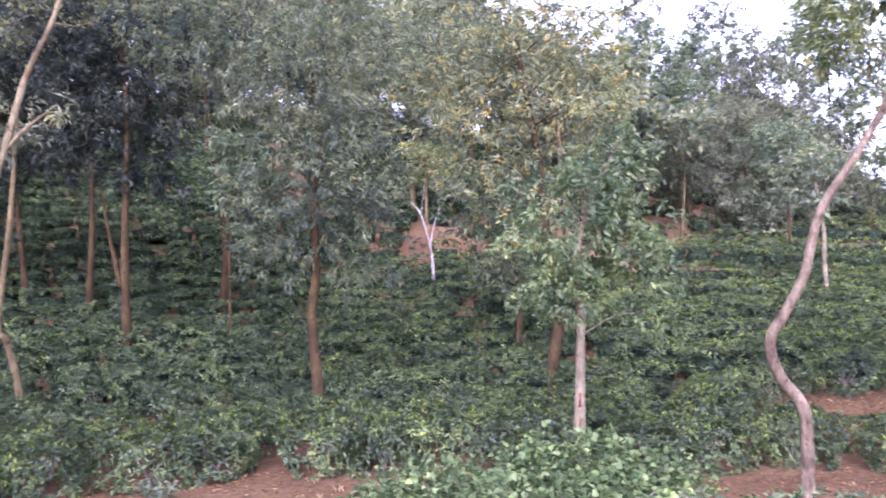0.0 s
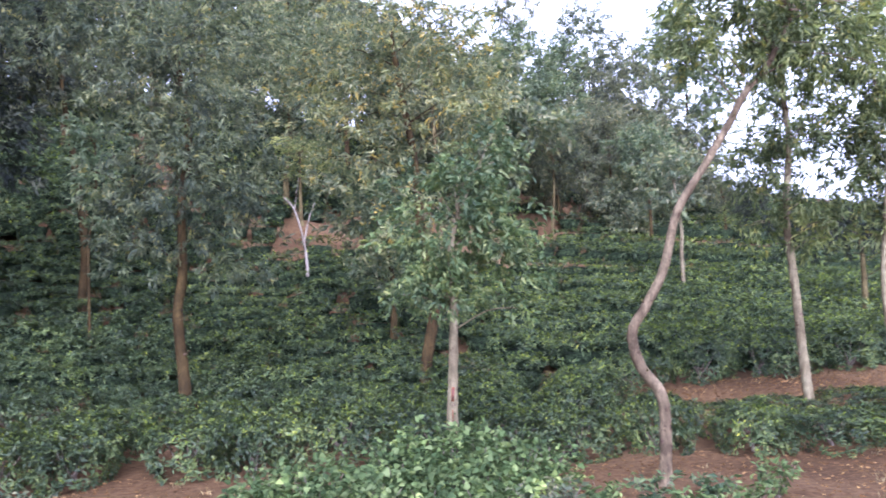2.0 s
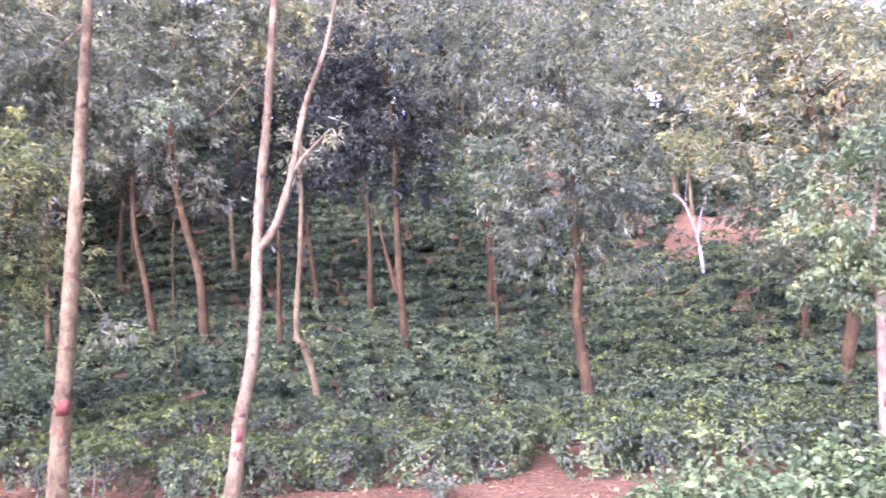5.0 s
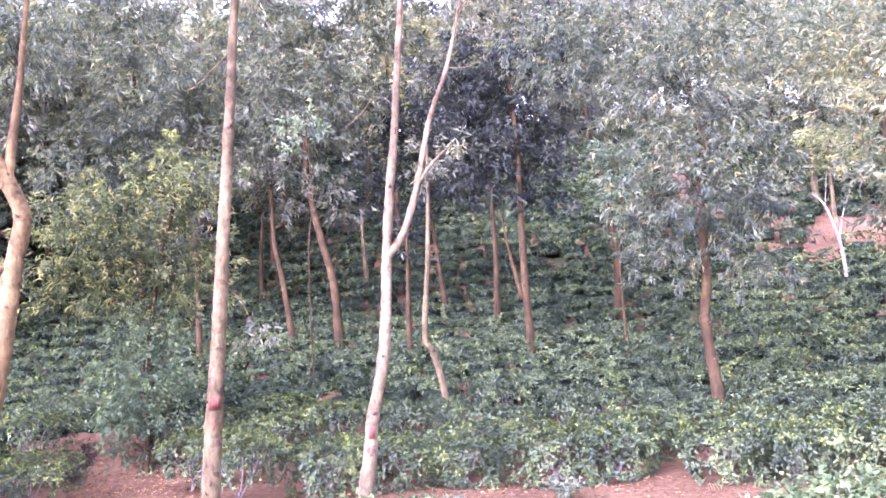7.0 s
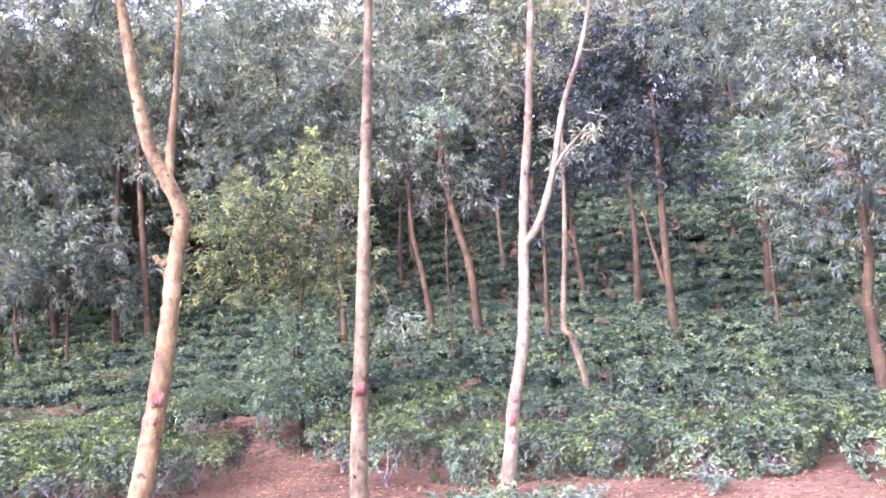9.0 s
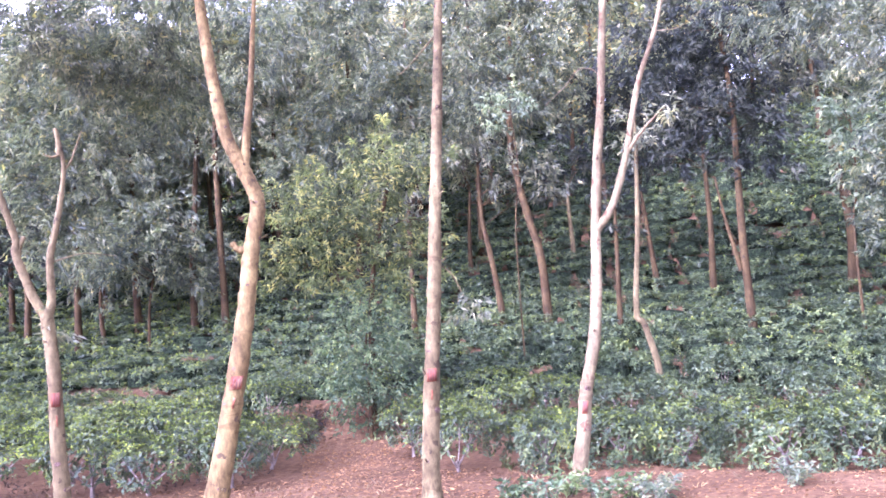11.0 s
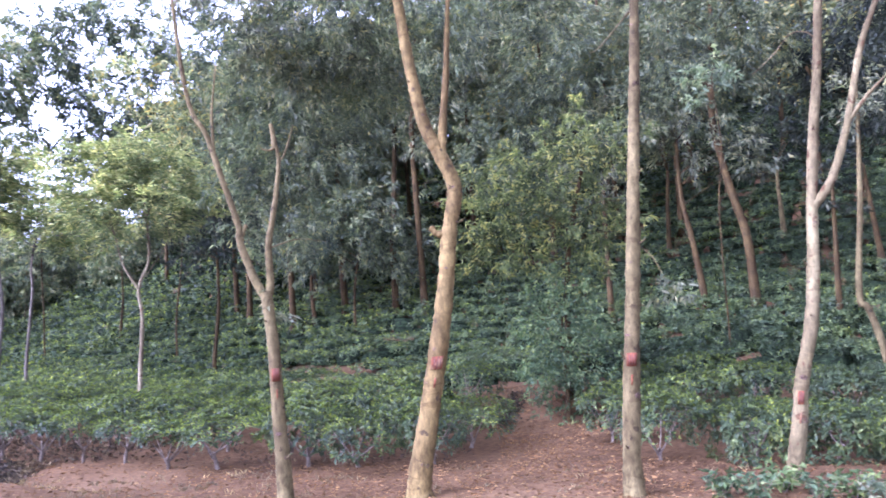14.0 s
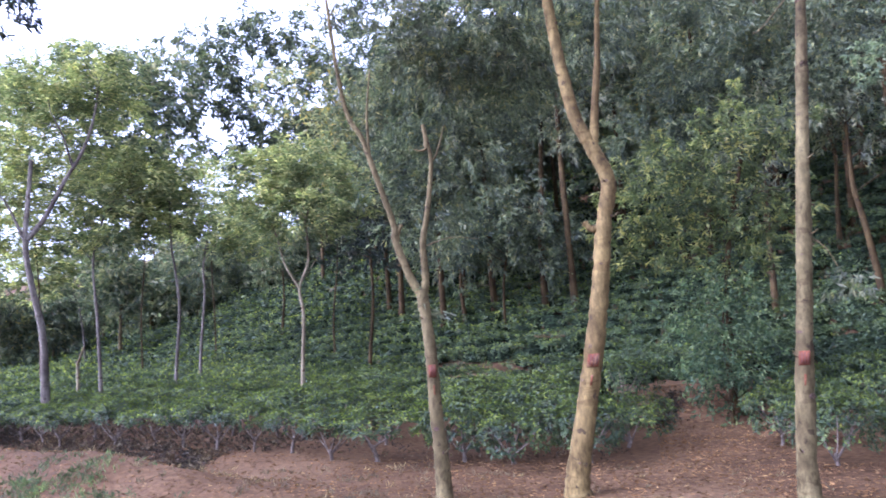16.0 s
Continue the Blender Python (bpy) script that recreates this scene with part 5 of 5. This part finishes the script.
# ---- trees that close the hillside behind ----
def hill_trees():
    """Copies of a few built trees, scattered over the upper hill, so that their crowns close up."""
    rng = np.random.default_rng(33)
    kinds = [("acacia", 9.2), ("acacia", 9.6), ("flower", 8.8), ("broad", 8.2), ("dark", 6.6), ("acacia", 6.4), ("broad", 6.0)]
    models = []
    for kind, tall in kinds:
        lean = rng.normal(0, 0.25, 2)
        trunk = [(0, 0, -0.1), (lean[0] * 0.3, lean[1] * 0.3, tall * 0.3), (lean[0], lean[1], tall * 0.62), (lean[0] * 0.8, lean[1] * 1.2, tall * 0.86)]
        lobes = [(lean[0] + rng.normal(0, 0.75), lean[1] + rng.normal(0, 0.75), tall * q, rng.uniform(0.95, 1.4) * (1.15 - 0.45 * abs(q - 0.62)), rng.uniform(0.75, 1.1)) for q in ((0.42, 0.5, 0.58, 0.64, 0.72, 0.82, 0.93) if tall < 7 else (0.44, 0.5, 0.55, 0.6, 0.66, 0.72, 0.79, 0.86, 0.94))]
        spot = (0.0, 43.0)
        models.append((tree(spot, trunk, 0.11, lobes, (), kind, "orange" if tall > 7 else "tan", {"acacia": "grey-green acacia on the hillside", "dark": "dark-crowned tree on the hillside", "flower": "yellow-flowering acacia on the hillside", "broad": "light green broad-leaved tree on the hillside"}[kind], group="trees on the hillside"), tall))
    def site(az, r):
        """True where a hillside tree may stand: the open tea slopes stay free."""
        if -3 < az < 16:
            return r > 33
        if 19 < az < 33:
            return r > 29
        if az < -44:
            return r > 38
        return r > (24 if az < 42 else 36)

    spots = []
    while len(spots) < 88:
        az = rng.uniform(-70, 54) if rng.uniform() < 0.4 else rng.uniform(-36, 40)
        r = rng.uniform(21, 46) if az > -44 else rng.uniform(38, 66)
        x, y = r * math.sin(radians(az)), r * math.cos(radians(az))
        if site(az, r) and all(math.hypot(x - a, y - b) > 2.0 for a, b, c in spots):
            spots.append((x, y, az))
    used = set()
    for k, (x, y, az) in enumerate(spots):
        low = az < -57 or az > 33
        root, tall = models[5 + k % 2 if low else k % 4]
        place = pose(x, y, float(rise(x, y)), 0, 0, rng.uniform(0, 360))
        if root.name in used:
            copy_thing(root, place)
        else:
            root.matrix_basis = place
            used.add(root.name)


hill_trees()


def hill_thickets():
    """Bushy growth, leafy from low down, that closes the upper hill and the ridge."""
    rng = np.random.default_rng(37)
    models = []
    for kind, tall, away in (("acacia", 4.6, 56), ("broad", 4.0, 56), ("dark", 4.4, 56), ("flower", 5.0, 56), ("acacia", 4.2, 32), ("broad", 3.8, 32), ("deep", 4.4, 32)):
        trunk = [(0, 0, -0.1), (0.1, 0.05, tall * 0.4), (0.0, 0.2, tall * 0.8)]
        lobes = [(rng.normal(0, 0.8), rng.normal(0, 0.8), tall * q, rng.uniform(1.0, 1.5), rng.uniform(0.7, 1.0)) for q in (0.2, 0.36, 0.5, 0.66, 0.82)]
        models.append(tree((0.0, away), trunk, 0.08, lobes, (), kind, "tan", {"acacia": "bushy grey-green growth on the upper slope", "broad": "bushy light green growth on the upper slope", "dark": "dark bushy growth on the upper slope", "deep": "deep green bushy growth on the upper slope", "flower": "bushy yellowish growth on the upper slope"}[kind], group="bushy growth on the upper slope", category="bushy tree"))
    used = set()
    for k in range(130):
        az = rng.uniform(-72, 55) if k % 2 else rng.uniform(-30, 36)
        r = rng.uniform(40, 60) if az > -44 else rng.uniform(48, 74)
        if k >= 64:
            az, r = rng.uniform(34, 55), rng.uniform(35, 43)
        if k >= 94:
            az, r = rng.uniform(-69, -45), rng.uniform(47, 56)
        x, y = r * math.sin(radians(az)), r * math.cos(radians(az))
        size = 1.0
        if k >= 112:
            az, r, size = rng.uniform(36, 54), rng.uniform(30, 35), rng.uniform(0.38, 0.6)
            x, y = r * math.sin(radians(az)), r * math.cos(radians(az))
        place = pose(x, y, float(rise(x, y)), 0, 0, rng.uniform(0, 360)) @ Matrix.Diagonal((size, size, size, 1))
        root = models[k % 4 if k < 64 else 4 + k % 3]
        if root.name in used:
            copy_thing(root, place)
        else:
            root.matrix_basis = place
            used.add(root.name)


hill_thickets()


# ---- the verge: shrubs, low plants, litter ----
verge_rng = np.random.default_rng(52)


def leafy_shrub(base, top, wide):
    rng = verge_rng
    root = new("shrub")
    zb = float(rise(*base))
    root.location = (*base, zb)
    top = max(top - zb, 0.25)
    stems = []
    for k in range(7):
        a, w = k * 0.9 + rng.uniform(-0.3, 0.3), wide * rng.uniform(0.3, 0.85)
        stems.append(tube([(0.04 * math.cos(a), 0.04 * math.sin(a), -0.03), (w * 0.5 * math.cos(a), w * 0.5 * math.sin(a), top * 0.5), (w * math.cos(a), w * math.sin(a), top * 0.9)], 0.008, 0.003, 5, 3, 0, rng))
    tagged(part("branchwork", tube_mesh("shrub_branchwork", stems), BARKS["stem"], root), kind="stuff")
    n = int(1250 * (wide / 0.4) ** 2)
    a, q, u = rng.uniform(0, 2 * np.pi, n), np.sqrt(rng.uniform(0, 1, n)), rng.uniform(0, 1, n) ** 0.6
    lump = 1 + 0.2 * np.sin(3 * a + top * 20) * np.cos(2 * a)
    at = np.stack([wide * q * lump * np.cos(a), wide * q * lump * np.sin(a), top * (0.1 + 0.9 * u * (1 - 0.3 * q ** 2)) * (1 + 0.22 * np.sin(5 * a + 7 * q)) + rng.normal(0, 0.03, n)], 1)
    way = np.stack([np.cos(a) * q, np.sin(a) * q, np.full(n, 0.1)], 1) + rng.normal(0, 0.5, (n, 3))
    L = 0.056 * rng.uniform(0.5, 1.25, n)
    v, f = broad_leaf_arrays(rng, at, way, L, L * 0.8)
    part("foliage", mesh_of("shrub_foliage", v, f), LEAVES["shrub"], root)
    return tagged(root, "low light green broad-leaved shrub on the earth verge", "shrub", "shrubs at the foot of the pale tree")


def broad_leaf_arrays(rng, at, way, length, width):
    """Heart-shaped leaves of six corners lying fairly flat."""
    n = len(at)
    way = unit(way * np.array([1, 1, 0.8]))
    side = unit(np.cross(way, np.array([0, 0, 1]) + rng.normal(0, 0.6, (n, 3))))
    up = np.cross(side, way)
    up *= np.where(up[:, 2:] < 0, -1, 1)
    length, width = length[:, None], width[:, None]
    def point(along, across, lift):
        return at + way * length * along + side * width * across + up * length * lift
    v = np.stack([point(0, 0, 0), point(0.2, 0.5, 0.08), point(0.62, 0.34, 0.06), point(1, 0, -0.16), point(0.62, -0.34, 0.06), point(0.2, -0.5, 0.08)], 1).reshape(-1, 3)
    i = np.arange(n)[:, None] * 6
    f = np.concatenate([i + np.array([t]) for t in ((0, 1, 2), (0, 2, 3), (0, 3, 4), (0, 4, 5))], 0)
    return v, f


def low_plant(base):
    rng = verge_rng
    root = new("low_plant")
    root.location = (*base, float(rise(*base)))
    tall = rng.uniform(0.16, 0.32)
    n = 150
    k = rng.integers(0, 7, n)
    a = k * 0.9 + 0.4
    u = rng.uniform(0.15, 1, n)
    at = np.stack([0.16 * u * np.cos(a), 0.16 * u * np.sin(a), tall * u], 1) + rng.normal(0, 0.02, (n, 3))
    way = rng.normal(0, 1, (n, 3)) * np.array([1, 1, 0.5]) + np.array([0, 0, 0.2])
    L = 0.075 * rng.uniform(0.6, 1.2, n)
    v, f = leaf_arrays(rng, at, way, L, L * 0.4)
    part("foliage", mesh_of("plant_foliage", v, f), LEAVES[("sapling", "shrub", "broad")[int(rng.integers(0, 3))]], root)
    part("stem", tube_mesh("plant_stem", [tube([(0, 0, -0.03), (0.16 * math.cos(j * 0.9 + 0.4) * 0.5, 0.16 * math.sin(j * 0.9 + 0.4) * 0.5, tall * 0.5), (0.16 * math.cos(j * 0.9 + 0.4), 0.16 * math.sin(j * 0.9 + 0.4), tall)], 0.004, 0.002, 4, 3) for j in range(7)]), BARKS["stem"], root)
    return tagged(root, "small green weed sprouting from the bare verge", "weed", "weeds on the verge")


def wrapper(base):
    """A crumpled plastic wrapper lying on the soil."""
    rng = verge_rng
    u, w = np.meshgrid(np.linspace(-1, 1, 9), np.linspace(-1, 1, 7))
    v = np.stack([0.075 * u, 0.04 * w, 0.022 + 0.018 * np.cos(2 * u) * np.cos(1.5 * w) + rng.normal(0, 0.006, u.shape)], -1).reshape(-1, 3)
    under = v * np.array([0.96, 0.94, 0]) + np.array([0, 0, 0.0])
    idx = np.arange(63).reshape(7, 9)
    q = np.stack([idx[:-1, :-1], idx[:-1, 1:], idx[1:, 1:], idx[1:, :-1]], -1).reshape(-1, 4)
    rim = list(idx[0]) + list(idx[1:, -1]) + list(idx[-1, -2::-1]) + list(idx[-2:0:-1, 0])
    walls = [(rim[k], rim[k - 1], rim[k - 1] + 63, rim[k] + 63) for k in range(len(rim))]
    ob = part("wrapper", mesh_of("wrapper", np.vstack([v, under]), np.vstack([q, q[:, ::-1] + 63, walls])), PLASTIC)
    ob.matrix_basis = pose(base[0], base[1], float(rise(*base)) + 0.002, 0, 0, 35)
    return tagged(ob, "crumpled pale blue plastic wrapper on the soil", "litter")


def broken_stake(base):
    root = new("stake")
    root.location = (*base, float(rise(*base)))
    part("post", tube_mesh("stake_post", [tube([(0, 0, -0.1), (0.01, 0, 0.6), (0, 0.01, 1.25)], 0.04, 0.035, 8, 4, 0, verge_rng)]), BARKS["pale"], root)
    part("arm", tube_mesh("stake_arm", [tube([(0, 0, 1.15), (0.15, 0, 1.35), (0.3, 0, 1.55)], 0.03, 0.025, 7, 3, 0, verge_rng)]), BARKS["white"], root)
    return tagged(root, "pale broken forked stake standing in the tea", "stake")


leafy_shrub((2.46, 5.8), 0.43, 0.34)
leafy_shrub((2.63, 5.39), 0.52, 0.40)
leafy_shrub((2.9, 5.14), 0.45, 0.36)
leafy_shrub((3.37, 5.44), 0.51, 0.40)
leafy_shrub((3.75, 5.43), 0.62, 0.45)
leafy_shrub((3.92, 5.2), 0.6, 0.42)
leafy_shrub((4.2, 5.06), 0.5, 0.34)
leafy_shrub((4.55, 5.06), 0.46, 0.26)
leafy_shrub((3.28, 4.91), 0.43, 0.36)
leafy_shrub((3.64, 4.77), 0.41, 0.40)
leafy_shrub((2.2, 5.48), 0.38, 0.34)
leafy_shrub((2.65, 4.93), 0.41, 0.34)
low_plant((4.71, 4.62))
low_plant((4.21, 4.55))
low_plant((4.81, 4.22))
low_plant((4.86, 3.86))
low_plant((5.23, 3.68))
low_plant((5.85, 3.85))
low_plant((3.85, 4.47))
low_plant((5.58, 4.22))
low_plant((-1.08, 6.92))
low_plant((-0.94, 7.34))
low_plant((-0.39, 7.19))
low_plant((-0.2, 6.9))
low_plant((-0.62, 6.97))
low_plant((-1.38, 7.07))
low_plant((-6.95, 3.08))
low_plant((-6.61, 3.11))
low_plant((1, 7.74))
low_plant((-0.15, 7.3))
wrapper((7.8, 3.86))
broken_stake((-17.92, 8.89))

def scatter(n, seed):
    """Spots on the bare verge and the earth paths, thickest on the path between the tea."""
    rng = np.random.default_rng(seed)
    x, y = rng.uniform(-15, 15, n), rng.uniform(1.5, 12.2, n)
    verge = y < tea_edge(x) + 0.3
    path = (np.abs(x + 3.0 + 0.5 * (y - 8)) < 0.8) & (y < 11.8)
    thick = 0.42 + 0.58 * np.exp(-((x + 3) / 3.2) ** 2)
    lane = (np.abs(y - tea_edge(x) - 2.35) < 0.7) & (x > 7.9)
    keep = path | lane | (verge & (rng.uniform(0, 1, n) < thick))
    keep &= (np.hypot(x, y) > 3.4) & (rise(x, y) > -0.12)
    return rng, np.stack([x[keep], y[keep], rise(x[keep], y[keep])], 1)


def litter_leaves():
    rng, at = scatter(170000, 61)
    at[:, 2] += rng.uniform(0.004, 0.02, len(at))
    way = rng.normal(0, 1, at.shape) * np.array([1, 1, 0.16])
    L = 0.044 * rng.uniform(0.4, 1.3, len(at))
    v, f = leaf_arrays(rng, at, way, L, L * 0.3, 0.3, 0.05)
    return tagged(part("leaf_litter", mesh_of("leaf_litter", v, f), LEAVES["litter"]), "dry reddish-brown fallen leaves strewn over the earth", "leaf litter", kind="stuff")


def dry_grass():
    rng, at = scatter(6000, 62)
    at = at[(rng.uniform(0, 1, len(at)) < 0.3) | (at[:, 0] < -5)]
    at = at[at[:, 1] < tea_edge(at[:, 0]) - 0.2]
    c = np.repeat(at, 7, 0) + rng.normal(0, 0.03, (len(at) * 7, 3)) * np.array([1, 1, 0])
    way = rng.normal(0, 0.45, c.shape) + np.array([0, 0, 1.0])
    L = rng.uniform(0.03, 0.085, len(c))
    v, f = leaf_arrays(rng, c, way, L, 0.008, 0.1, 0.2)
    return tagged(part("dry_grass", mesh_of("dry_grass", v, f), LEAVES["straw"]), "short dry grass tufts on the earth verge", "grass", kind="stuff")


def green_grass():
    """Short green grass on the mound beside the ditch."""
    rng = np.random.default_rng(64)
    n = 300
    c = np.stack([rng.normal(-8.8, 0.75, n), rng.normal(4.0, 0.28, n)], 1)
    c = np.repeat(c[np.sin(c[:, 0] * 5) * np.sin(c[:, 1] * 6 + 1) > -0.35], 6, 0)
    c = c + rng.normal(0, 0.03, c.shape)
    at = np.column_stack([c, rise(c[:, 0], c[:, 1])])
    L = rng.uniform(0.03, 0.09, len(at))
    v, f = leaf_arrays(rng, at, rng.normal(0, 0.5, at.shape) + np.array([0, 0, 1.0]), L, 0.012, 0.1, 0.25)
    return tagged(part("green_grass", mesh_of("green_grass", v, f), LEAVES["sapling"]), "short green grass on the mound beside the ditch", "grass", kind="stuff")


def undergrowth():
    """Dark withered growth along the ditch and under the open tea stems, thickened to stand in for shade there and at
    the path end.
    """
    rng = np.random.default_rng(65)
    n = 22000
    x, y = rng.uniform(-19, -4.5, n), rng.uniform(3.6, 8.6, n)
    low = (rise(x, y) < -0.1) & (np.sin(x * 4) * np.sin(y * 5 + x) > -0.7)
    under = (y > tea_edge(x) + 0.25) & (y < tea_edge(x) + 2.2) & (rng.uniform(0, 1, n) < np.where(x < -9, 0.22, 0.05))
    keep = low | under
    ditch = np.stack([rng.uniform(-17, -9.7, 6500), rng.uniform(5.2, 6.9, 6500)], 1)
    path_end_shade = np.stack([rng.normal(-4.98, 0.1, 200), rng.normal(10.8, 0.2, 200)], 1)
    c = np.repeat(np.vstack([np.stack([x[keep], y[keep]], 1), ditch, path_end_shade]), 4, 0)
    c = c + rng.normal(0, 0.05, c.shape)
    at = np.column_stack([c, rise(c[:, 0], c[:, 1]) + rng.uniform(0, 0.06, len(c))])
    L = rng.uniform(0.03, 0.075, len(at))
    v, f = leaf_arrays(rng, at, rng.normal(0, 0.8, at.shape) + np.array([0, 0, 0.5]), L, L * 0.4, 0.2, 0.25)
    return tagged(part("undergrowth", mesh_of("undergrowth", v, f), LEAVES["withered"]), "dark withered growth, partly in place of shade, in the ditch and under the tea", "undergrowth", kind="stuff")


undergrowth()
litter_leaves()
dry_grass()
green_grass()
